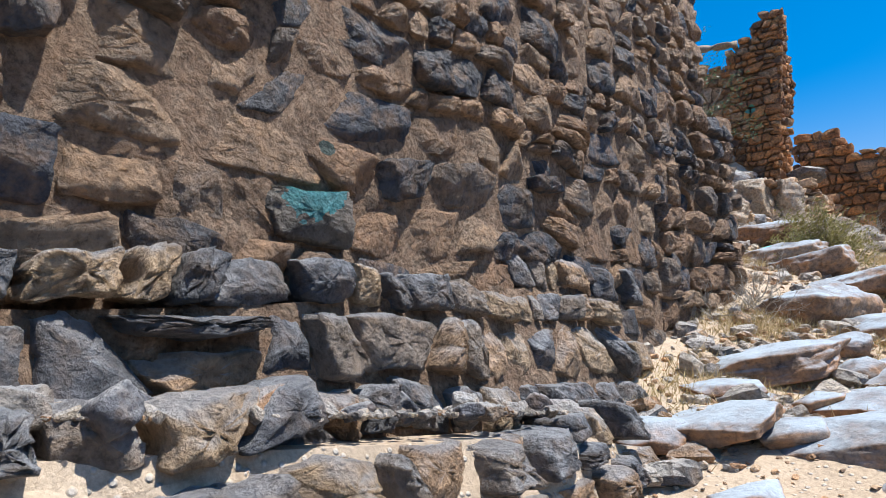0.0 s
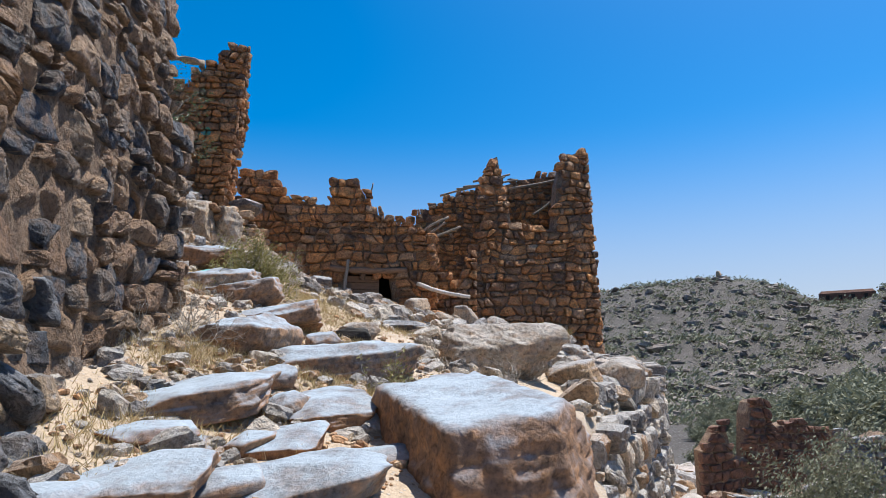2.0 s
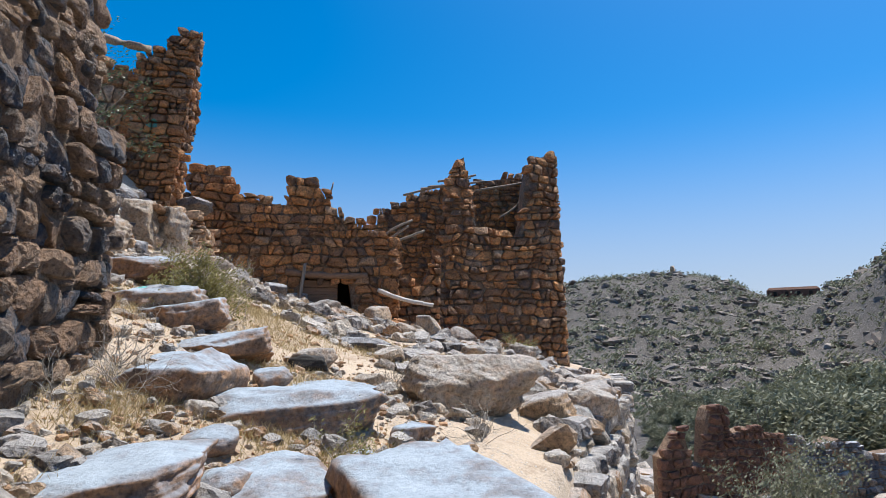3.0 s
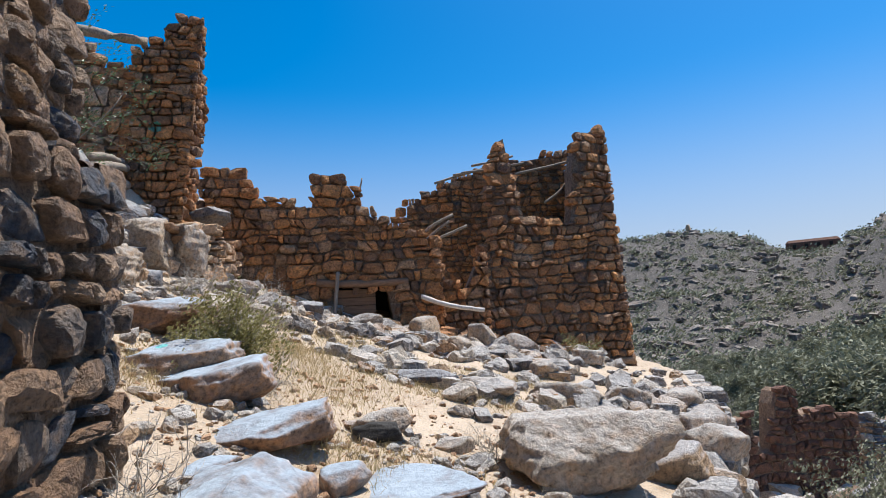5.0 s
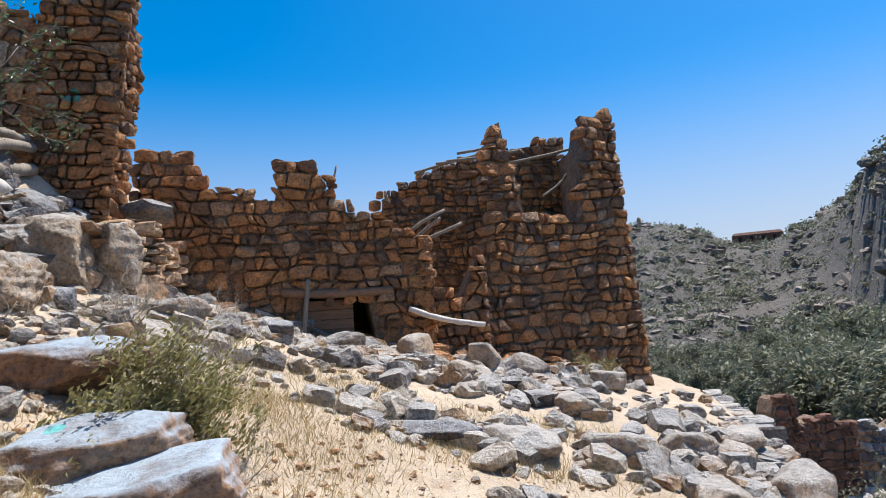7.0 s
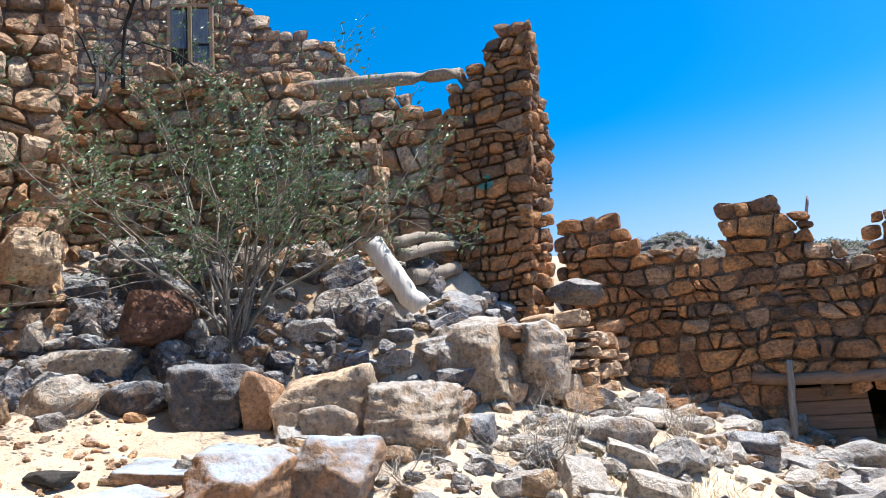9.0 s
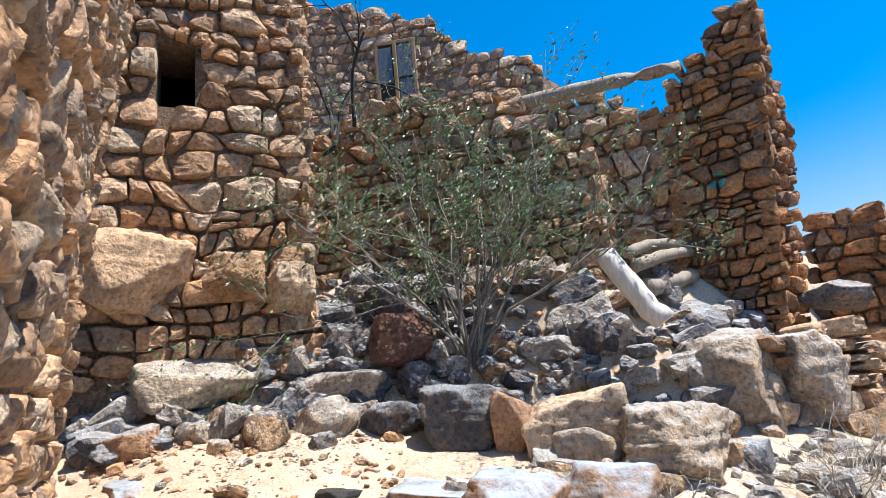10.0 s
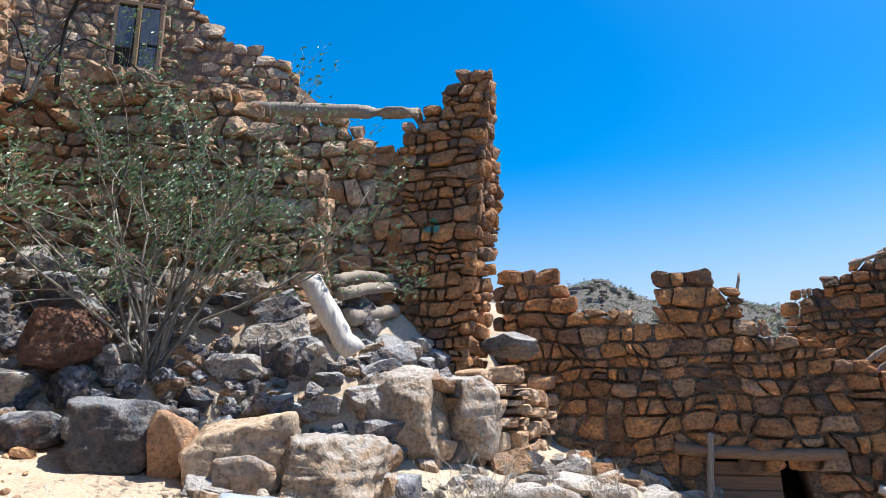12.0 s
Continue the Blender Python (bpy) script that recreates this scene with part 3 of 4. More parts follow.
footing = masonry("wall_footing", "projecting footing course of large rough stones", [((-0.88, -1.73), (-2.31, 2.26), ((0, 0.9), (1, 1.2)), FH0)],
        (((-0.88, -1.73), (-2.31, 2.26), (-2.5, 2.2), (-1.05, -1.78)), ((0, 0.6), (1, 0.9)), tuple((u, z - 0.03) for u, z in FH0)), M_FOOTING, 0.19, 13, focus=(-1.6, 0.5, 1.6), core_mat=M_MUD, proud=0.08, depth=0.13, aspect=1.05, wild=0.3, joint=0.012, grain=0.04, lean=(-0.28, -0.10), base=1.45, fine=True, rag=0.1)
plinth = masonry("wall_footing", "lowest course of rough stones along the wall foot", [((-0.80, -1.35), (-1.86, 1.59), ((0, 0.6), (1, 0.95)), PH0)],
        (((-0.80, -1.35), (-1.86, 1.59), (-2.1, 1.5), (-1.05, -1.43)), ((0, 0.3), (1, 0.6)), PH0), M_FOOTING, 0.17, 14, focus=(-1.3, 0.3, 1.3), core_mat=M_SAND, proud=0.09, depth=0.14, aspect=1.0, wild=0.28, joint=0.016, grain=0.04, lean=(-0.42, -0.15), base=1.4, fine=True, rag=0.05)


def ledge(wall, a, b, width, head, count, seed, lo, hi, mat, name="", label=""):
    """Loose stones lying along the top of a footing."""
    rng = np.random.default_rng(seed)
    a, b = Vector((*a, 0)), Vector((*b, 0))
    d = (b - a).normalized()
    back = Vector((-d.y, d.x, 0))
    out = []
    for _ in range(count):
        u = rng.random()
        v = rng.uniform(-0.03, width)
        s = lo * (hi / lo) ** (rng.random() ** 2)
        p = a.lerp(b, u) + back * v
        p.z = knots(u, head) - 0.02 + s * 0.25
        m = Matrix.LocRotScale(p, Euler((rng.normal(0, 0.35), rng.normal(0, 0.35), rng.uniform(0, 6.3))), (s * rng.uniform(0.8, 1.5), s * rng.uniform(0.7, 1.1), s * rng.uniform(0.45, 0.85)))
        if wall:
            ob = new("loose_stone", stone_mesh(int(rng.integers(len(STONES))), mat, FINEST))
            ob.parent = wall
            ob.matrix_local = m
        out.append((int(rng.integers(len(STONES))), m))
    if not wall:
        tagged(merged_stones(name, out, mat), label, "rubble", kind="stuff")


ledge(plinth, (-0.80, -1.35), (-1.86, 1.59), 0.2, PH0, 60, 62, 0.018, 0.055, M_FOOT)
ledge(None, (-0.80, -1.35), (-1.86, 1.59), 0.3, PH0, 1800, 64, 0.004, 0.02, M_GREY, "gravel", "sandy crumbs fallen on the lowest course")
masonry("wall_corner_base", "thickened dark stone base at the wall's corner", [((-2.66, 2.75), (-2.93, 3.84), ((0, 1.3), (1, 1.6)), ((0, 3.3), (1, 3.3))), ((-2.93, 3.84), (-3.55, 3.8), ((0, 1.6), (1, 1.8)), ((0, 3.3), (1, 3.1)))],
        (((-2.68, 2.75), (-2.95, 3.8), (-3.5, 3.78), (-3.4, 2.9)), ((0, 1.2), (1, 1.4)), ((0, 3.3), (1, 3.3))), M_WALL, 0.18, 15, focus=(-2.8, 3.6, 2.4), proud=0.06, depth=0.11, grain=0.05, base=1.7, rag=0.2)

# free-standing wall end beside the doorway with the beam
PL, PR, PK, PKL = (-6.12, 7.97), (-5.44, 8.33), (-5.55, 8.78), (-6.2, 8.42)
masonry("wall_pillar", "tall broken wall end of flat coursed stones", [(PL, PR, ((0, 3.75), (1, 3.7)), ((0, 6.1), (0.25, 6.28), (0.5, 6.32), (0.55, 6.55), (1, 6.6))),
                                (PR, PK, ((0, 3.7), (1, 3.6)), ((0, 6.5), (0.4, 6.3), (1, 5.6))), (PKL, PL, ((0, 3.8), (1, 3.75)), ((0, 5.7), (1, 5.9)))],
        ((PL, PR, PK, PKL), ((0, 3.5), (1, 3.4)), ((0, 6.1), (0.25, 6.28), (0.5, 6.32), (0.55, 6.55), (1, 6.6))), M_OCHRE, 0.14, 21, focus=(-5, 7, 5), lean=(0.10, 0.05), depth=0.10, proud=0.035, rag=0.35, inset=0.07)

# low wall with the little door
N0, N1 = (-5.75, 9.35), (-2.55, 10.2)
NH = ((0, 5.0), (0.06, 4.98), (0.17, 4.84), (0.2, 4.8), (0.23, 4.5), (0.45, 4.34), (0.475, 4.82), (0.645, 4.78), (0.66, 4.48), (0.74, 4.18), (0.98, 3.82), (1, 3.7))
NF = ((0, 2.9), (0.54, 2.45), (0.545, 3.14), (0.80, 3.12), (0.805, 2.4), (1, 2.3))
masonry("wall_low", "low ruined ochre wall with a small boarded doorway", [(N0, N1, NF, NH), (N1, (-2.7, 10.66), ((0, 2.3), (1, 2.3)), ((0, 3.8), (1, 3.6)))],
        ((N0, N1, (-2.7, 10.66), (-5.9, 9.81)), NF, NH), M_OCHRE, 0.15, 22, focus=(-4, 9, 4), lean=(0.0, 0.02))
masonry("wall_gap", "collapsed stretch of ochre wall beside the tower", [((-2.72, 10.3), (-1.92, 10.42), ((0, 2.1), (1, 2.0)), ((0, 3.55), (0.3, 3.2), (0.6, 3.1), (1, 3.6)))],
        (((-2.72, 10.3), (-1.92, 10.42), (-2.02, 10.85), (-2.82, 10.75)), ((0, 2.0), (1, 1.9)), ((0, 3.5), (0.3, 3.15), (0.6, 3.05), (1, 3.6))), M_OCHRE, 0.15, 23, lean=(0, 0.1))

# corner tower
S0, S1, S2 = (-2.0, 10.4), (0.11, 11.2), (-0.15, 13.6)
SH = ((0, 3.6), (0.09, 3.8), (0.10, 4.85), (0.13, 5.4), (0.235, 5.52), (0.26, 5.0), (0.31, 4.75), (0.34, 4.1), (0.68, 4.0), (0.72, 4.9), (0.8, 5.48), (1, 5.68))
masonry("wall_tower_south", "broken ochre tower wall with jagged corner stacks", [(S0, S1, ((0, 1.9), (1, 1.7)), SH)],
        ((S0, S1, (0.0, 11.63), (-2.1, 10.83)), ((0, 1.7), (1, 1.4)), SH), M_OCHRE, 0.15, 24, focus=(-1, 10, 3.5), lean=(-0.02, 0.17))
masonry("wall_tower_east", "ruined side wall of the tower", [(S1, S2, ((0, 1.6), (1, 1.5)), ((0, 5.6), (0.3, 5.3), (1, 5.4))), (S2, (-0.6, 13.6), ((0, 1.5), (1, 1.5)), ((0, 5.4), (1, 5.4)))],
        ((S1, S2, (-0.6, 13.6), (-0.37, 11.28)), ((0, 1.4), (1, 1.2)), ((0, 5.55), (0.3, 5.3), (1, 5.4))), M_OCHRE, 0.18, 25, lean=(-0.02, 0.17))
T0, T1 = (-3.8, 12.9), (-0.5, 13.5)
TH = ((0, 4.4), (0.04, 4.85), (0.2, 5.1), (0.35, 5.35), (0.6, 5.45), (0.75, 5.6), (1, 5.7))
masonry("wall_tower_back", "inner tower wall with small dark niches", [(T0, T1, ((0, 2.6), (1, 2.6)), TH)],
        ((T0, T1, (-0.6, 13.9), (-3.9, 13.3)), ((0, 1.8), (1, 1.5)), TH), M_OCHRE, 0.15, 26, focus=(-2, 11, 5))

# terrace retaining wall on the valley side
masonry("wall_terrace", "dry stone retaining wall along the terrace edge", [((-0.25, 4.2), (0.74, 9.1), ((0, -1.3), (1, -1.3)), ((0, 1.15), (0.5, 1.35), (1, 1.55))), ((0.74, 9.1), (0.97, 11.6), ((0, -1.3), (1, -1.3)), ((0, 1.55), (1, 1.7)))],
        (((-0.25, 4.2), (0.74, 9.1), (0.35, 9.1), (-0.6, 4.2)), ((0, -1.5), (1, -1.5)), ((0, 1.1), (0.5, 1.3), (1, 1.5))), M_GREY, 0.24, 31, focus=(0, 6, 1), proud=0.08, depth=0.18)

# bank of stones below the shrub and the pillar
bank = [(-6.95, 3.45), (-6.68, 5.1), (-6.22, 6.05), (-5.55, 6.85), (-4.98, 7.45), (-4.97, 8.5), (-5.35, 9.85)]
for i, (p, q) in enumerate(zip(bank, bank[1:])):
    lo = min(near_ground(p[0] + 0.3, p[1]), near_ground(q[0] + 0.3, q[1])) - 0.15
    hi = ((0, lo + 0.72), (1, lo + 0.72)) if i < 4 else ((0, 3.72), (1, 3.85))
    dq = Vector((q[0] - p[0], q[1] - p[1])).normalized()
    back = (-dq.y * 0.6, dq.x * 0.6)
    q2, p2 = (q[0] - 0.4, q[1] + 0.1), (p[0] - 0.4, p[1] + 0.1)
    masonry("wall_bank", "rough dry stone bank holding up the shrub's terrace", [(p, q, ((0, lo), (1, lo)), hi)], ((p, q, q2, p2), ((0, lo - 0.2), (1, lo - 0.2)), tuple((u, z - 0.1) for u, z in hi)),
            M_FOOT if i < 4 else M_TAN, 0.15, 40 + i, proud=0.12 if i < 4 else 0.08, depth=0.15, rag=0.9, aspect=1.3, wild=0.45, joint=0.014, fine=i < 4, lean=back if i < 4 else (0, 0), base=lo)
# walls behind the shrub
masonry("wall_niche", "tall tan rubble wall with a dark window hole", [((-7.2, 2.7), (-6.88, 5.16), ((0, 3.9), (1, 3.95)), ((0, 7.4), (1, 7.1))), ((-6.88, 5.16), (-8.0, 5.5), ((0, 4), (1, 4)), ((0, 7.1), (1, 7.3)))],
        (((-7.2, 2.7), (-6.88, 5.16), (-7.45, 5.25), (-7.75, 2.75)), ((0, 3.4), (1, 3.5)), ((0, 7.4), (1, 7.1))), M_TAN, 0.185, 51, focus=(-6, 4.3, 5.2), proud=0.06, hole=(0.585, 0.70, 5.84, 6.38))
MH = ((0, 6.05), (0.3, 6.25), (0.7, 6.2), (0.82, 5.85), (1, 5.4))
masonry("wall_mid", "low tan rubble wall behind the shrub", [((-7.75, 5.42), (-6.03, 7.32), ((0, 4.2), (1, 3.9)), MH), ((-6.03, 7.32), (-6.35, 7.65), ((0, 3.9), (1, 3.9)), ((0, 5.4), (1, 5.6)))],
        (((-7.75, 5.42), (-6.03, 7.32), (-6.35, 7.62), (-8.07, 5.72)), ((0, 3.7), (1, 3.7)), MH), M_TAN, 0.17, 52, focus=(-5, 6, 5))
masonry("wall_inner", "inner rubble wall of the roofless room", [((-7.3, 7.05), (-5.7, 8.3), ((0, 4.2), (1, 3.9)), ((0, 6.55), (0.35, 6.3), (0.6, 6.25), (0.75, 6.0), (1, 5.75)))],
        (((-7.3, 7.05), (-5.7, 8.3), (-5.95, 8.65), (-7.55, 7.4)), ((0, 3.7), (1, 3.6)), ((0, 6.5), (0.35, 6.25), (0.6, 6.2), (0.75, 5.95), (1, 5.7))), M_TAN, 0.17, 53, focus=(-5, 7, 5))
F0, F1 = (-11.15, 4.15), (-7.95, 8.55)
FH = ((0, 9.6), (0.45, 9.1), (0.7, 8.6), (0.76, 8.55), (0.80, 8.1), (0.88, 7.92), (0.97, 7.75), (1, 7.5))
masonry("wall_upper_house", "upper house wall of rough plaster with a small window", [(F0, F1, ((0, 4.5), (1, 4.2)), FH)],
        ((F0, F1, (-8.15, 9.1), (-11.4, 4.6)), ((0, 4.0), (1, 4.0)), FH), M_TAN, 0.17, 54, focus=(-8.5, 7.8, 7.5), proud=0.03, core_mat=M_PLASTER, grain=0.08)


# ---- boulders and slabs ----
def rock(name, label, loc, dims, turn=(0, 0, 0), seed=0, mat=None, chips=16, level=4, rough=0.085, category="rock", sink=0.0):
    """A broken rock: hewn by planes, then roughened. dims are full sizes; loc is the middle of its foot."""
    rng = np.random.default_rng(seed)
    dirs, tris = (DIRS4, TRIS4) if level == 4 else (DIRS3, TRIS3)
    r = hewn(dirs, rng, chips, True, 0.80, 1.2)
    half = np.array(dims) / 2
    o = rng.uniform(0, 50, 3)
    pts = []
    for d, rr in zip(dirs, r):
        p = d * rr
        q = Vector(p * half * 4 + o)
        bed = Vector((q.x * 0.5, q.y * 0.5, q.z * 7))
        k = 1 + rough * (0.8 * noise.fractal(q, 0.8, 2.1, 6) + 0.35 * noise.fractal(q * 4.5, 0.8, 2.1, 4) + 0.45 * noise.fractal(bed, 0.9, 2.0, 3))
        pts.append((p * k * half).tolist())
    ob = mesh_ob(name, pts, tris, mat or M_SLAB, smooth=True)
    ob.matrix_world = Matrix.LocRotScale(Vector(loc) + Vector((0, 0, dims[2] * 0.5 - sink)), Euler([radians(a) for a in turn]), None)
    return tagged(ob, label, category)


# the slabs' blue-grey tops are weathering plus sky light painted in
SLAB = "weathered blue-grey limestone slab with a brown broken edge"
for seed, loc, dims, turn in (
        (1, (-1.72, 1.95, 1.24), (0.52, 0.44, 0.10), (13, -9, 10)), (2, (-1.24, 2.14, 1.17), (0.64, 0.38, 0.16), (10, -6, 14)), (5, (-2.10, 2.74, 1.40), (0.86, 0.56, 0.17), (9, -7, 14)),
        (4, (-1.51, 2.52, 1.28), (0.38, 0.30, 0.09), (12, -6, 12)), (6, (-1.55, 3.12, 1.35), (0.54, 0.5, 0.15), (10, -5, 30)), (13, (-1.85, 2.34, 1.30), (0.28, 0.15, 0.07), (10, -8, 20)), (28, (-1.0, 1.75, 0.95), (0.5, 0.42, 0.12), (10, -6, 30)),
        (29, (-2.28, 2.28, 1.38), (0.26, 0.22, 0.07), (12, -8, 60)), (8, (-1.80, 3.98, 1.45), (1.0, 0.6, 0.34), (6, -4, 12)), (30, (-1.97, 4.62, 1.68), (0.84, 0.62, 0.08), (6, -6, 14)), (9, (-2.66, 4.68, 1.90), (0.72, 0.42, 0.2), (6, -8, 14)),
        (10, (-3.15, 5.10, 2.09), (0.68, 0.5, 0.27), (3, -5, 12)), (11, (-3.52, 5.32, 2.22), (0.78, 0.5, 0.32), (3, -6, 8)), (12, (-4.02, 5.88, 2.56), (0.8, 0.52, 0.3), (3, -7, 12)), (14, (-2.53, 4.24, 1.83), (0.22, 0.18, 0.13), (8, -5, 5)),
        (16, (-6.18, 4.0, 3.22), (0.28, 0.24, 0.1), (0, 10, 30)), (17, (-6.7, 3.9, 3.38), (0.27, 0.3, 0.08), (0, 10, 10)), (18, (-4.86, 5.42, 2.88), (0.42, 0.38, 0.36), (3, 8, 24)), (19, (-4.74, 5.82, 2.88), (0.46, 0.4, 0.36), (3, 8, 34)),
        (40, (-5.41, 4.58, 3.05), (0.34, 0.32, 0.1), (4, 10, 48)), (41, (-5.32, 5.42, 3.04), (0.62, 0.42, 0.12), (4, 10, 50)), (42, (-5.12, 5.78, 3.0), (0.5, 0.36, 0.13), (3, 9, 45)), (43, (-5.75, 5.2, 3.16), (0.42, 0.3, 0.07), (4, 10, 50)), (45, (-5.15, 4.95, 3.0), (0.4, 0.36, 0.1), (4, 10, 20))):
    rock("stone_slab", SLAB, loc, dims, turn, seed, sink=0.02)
rs = np.random.default_rng(404)
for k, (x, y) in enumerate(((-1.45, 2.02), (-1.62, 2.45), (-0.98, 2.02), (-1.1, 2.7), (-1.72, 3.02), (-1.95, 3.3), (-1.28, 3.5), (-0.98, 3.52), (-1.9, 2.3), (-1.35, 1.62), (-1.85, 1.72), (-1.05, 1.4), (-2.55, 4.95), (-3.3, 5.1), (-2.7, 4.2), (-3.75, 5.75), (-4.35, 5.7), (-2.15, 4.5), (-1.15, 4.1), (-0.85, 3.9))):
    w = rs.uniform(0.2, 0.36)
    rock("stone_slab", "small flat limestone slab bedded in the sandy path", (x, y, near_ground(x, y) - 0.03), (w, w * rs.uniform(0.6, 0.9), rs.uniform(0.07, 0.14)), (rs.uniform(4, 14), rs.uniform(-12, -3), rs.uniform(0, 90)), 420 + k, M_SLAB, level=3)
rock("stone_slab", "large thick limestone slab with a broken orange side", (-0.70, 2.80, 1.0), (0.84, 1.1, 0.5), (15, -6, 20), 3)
rock("boulder", "dark brown boulder with a flat grey top beside the wall", (-2.52, 3.92, 1.56), (0.68, 0.6, 0.38), (5, -4, 10), 7)
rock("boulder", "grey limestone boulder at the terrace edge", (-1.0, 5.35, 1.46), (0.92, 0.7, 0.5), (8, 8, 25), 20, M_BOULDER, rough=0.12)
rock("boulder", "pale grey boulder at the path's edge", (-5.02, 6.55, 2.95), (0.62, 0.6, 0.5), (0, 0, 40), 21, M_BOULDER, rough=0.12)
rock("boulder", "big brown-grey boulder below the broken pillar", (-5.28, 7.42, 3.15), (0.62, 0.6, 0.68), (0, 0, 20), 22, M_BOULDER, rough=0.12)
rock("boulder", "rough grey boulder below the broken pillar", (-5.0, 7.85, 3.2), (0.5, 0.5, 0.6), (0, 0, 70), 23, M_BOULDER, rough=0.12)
for i, (x, y, w, d, h, m) in enumerate(((-5.42, 6.28, 0.6, 0.42, 0.38, M_TAN), (-5.66, 6.0, 0.22, 0.3, 0.32, M_TAN), (-5.88, 5.82, 0.46, 0.36, 0.38, M_FOOTING))):
    rock("stone_block", ("squared tan stone block at the bank's foot", "small brown block wedged between two larger ones", "dark squared block below the shrub's roots")[i], (x, y, near_ground(x, y) - 0.06), (w, d, h), (0, 4, 48), 24 + 70 * i, m, chips=6)


# ---- big stones seated in the niche wall and white stone on the bank ----
rock("wall_boulder", "huge tan block built into the niche wall", (-7.0, 3.98, 4.3), (0.5, 0.85, 0.55), (0, 0, 6), 31, M_TAN)
rock("wall_boulder", "grey rounded stone built into the niche wall", (-6.95, 4.62, 4.35), (0.4, 0.42, 0.38), (0, 0, 30), 32, M_GREY)
rock("wall_boulder", "tan rounded stone built into the niche wall", (-6.9, 5.02, 4.3), (0.36, 0.36, 0.32), (0, 0, 10), 33, M_TAN)
rock("stone_slab", "broad pale slab leaning on the bank", (-6.95, 4.35, near_ground(-6.95, 4.35)), (0.4, 0.7, 0.3), (0, 30, 8), 34, M_GREY)
rock("white_stone", "pale flat stone topping the bank wall", (-5.28, 8.86, 4.02), (0.46, 0.4, 0.24), (0, 0, 20), 35, M_GREY, sink=0.05)
rock("boulder", "dark brown boulder below the shrub", (-6.62, 5.75, near_ground(-6.62, 5.75)), (0.46, 0.5, 0.40), (0, 0, 60), 36, M_RED)
rock("boulder", "broad grey stone on the bank below the shrub", (-6.68, 5.3, near_ground(-6.68, 5.3)), (0.36, 0.6, 0.22), (0, 10, -20), 37, M_BOULDER, rough=0.12)
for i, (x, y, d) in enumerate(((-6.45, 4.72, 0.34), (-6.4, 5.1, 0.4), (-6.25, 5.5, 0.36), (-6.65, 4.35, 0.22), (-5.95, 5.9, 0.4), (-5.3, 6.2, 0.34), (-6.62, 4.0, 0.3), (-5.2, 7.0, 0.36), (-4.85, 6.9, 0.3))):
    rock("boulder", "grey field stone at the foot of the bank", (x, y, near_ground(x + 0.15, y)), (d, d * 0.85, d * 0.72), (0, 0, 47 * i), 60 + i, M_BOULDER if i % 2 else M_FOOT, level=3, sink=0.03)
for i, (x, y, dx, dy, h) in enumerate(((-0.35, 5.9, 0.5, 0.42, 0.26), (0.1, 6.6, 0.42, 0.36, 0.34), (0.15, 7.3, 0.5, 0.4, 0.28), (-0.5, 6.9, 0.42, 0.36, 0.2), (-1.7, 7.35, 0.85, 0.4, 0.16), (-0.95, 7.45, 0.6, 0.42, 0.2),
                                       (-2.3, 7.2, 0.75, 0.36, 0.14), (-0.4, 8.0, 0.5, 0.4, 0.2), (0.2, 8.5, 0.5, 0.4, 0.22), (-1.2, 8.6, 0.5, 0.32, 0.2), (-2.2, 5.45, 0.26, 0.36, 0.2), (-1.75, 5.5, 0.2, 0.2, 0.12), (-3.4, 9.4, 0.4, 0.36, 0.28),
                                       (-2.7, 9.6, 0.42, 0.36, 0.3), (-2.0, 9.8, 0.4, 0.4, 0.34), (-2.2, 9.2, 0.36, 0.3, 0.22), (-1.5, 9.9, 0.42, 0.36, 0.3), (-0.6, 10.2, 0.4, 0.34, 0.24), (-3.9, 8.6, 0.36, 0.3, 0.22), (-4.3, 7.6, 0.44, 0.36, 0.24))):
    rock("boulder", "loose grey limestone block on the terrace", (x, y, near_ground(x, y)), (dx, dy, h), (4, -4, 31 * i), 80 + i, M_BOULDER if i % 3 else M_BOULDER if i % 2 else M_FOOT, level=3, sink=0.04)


# ---- loose rubble ----
def scatter(name, label, count, spots, mat, seed, lo, hi, flat=0.65, rich=False):
    """Loose stones on the ground. spots: (x, y, rx, ry, weight)."""
    rng = np.random.default_rng(seed)
    w = np.array([q[4] for q in spots], float)
    out = []
    for k in rng.choice(len(spots), count, p=w / w.sum()):
        cx, cy, rx, ry, _ = spots[k]
        x, y = cx + rng.uniform(-1, 1) * rx, cy + rng.uniform(-1, 1) * ry
        if x > knots(y, EAST) + 0.15 and x < 1.6:
            continue
        s = lo * (hi / lo) ** (rng.random() ** 2.2)
        out.append((int(rng.integers(len(STONES))), Matrix.LocRotScale(Vector((x, y, ground(x, y) + s * flat * 0.35)), Euler((rng.normal(0, 0.3), rng.normal(0, 0.3), rng.uniform(0, 6.3))),
                                                                       (s * rng.uniform(0.8, 1.4), s * rng.uniform(0.7, 1.1), s * flat * rng.uniform(0.6, 1.2)))))
    return tagged(merged_stones(name, out, mat, rich=rich), label, "rubble", kind="stuff")


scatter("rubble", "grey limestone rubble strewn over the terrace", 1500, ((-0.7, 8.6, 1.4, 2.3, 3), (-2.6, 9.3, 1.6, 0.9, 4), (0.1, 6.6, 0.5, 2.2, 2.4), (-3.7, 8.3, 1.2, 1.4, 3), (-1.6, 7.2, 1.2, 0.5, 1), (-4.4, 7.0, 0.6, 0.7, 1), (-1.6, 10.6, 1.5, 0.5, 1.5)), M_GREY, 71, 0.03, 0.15)
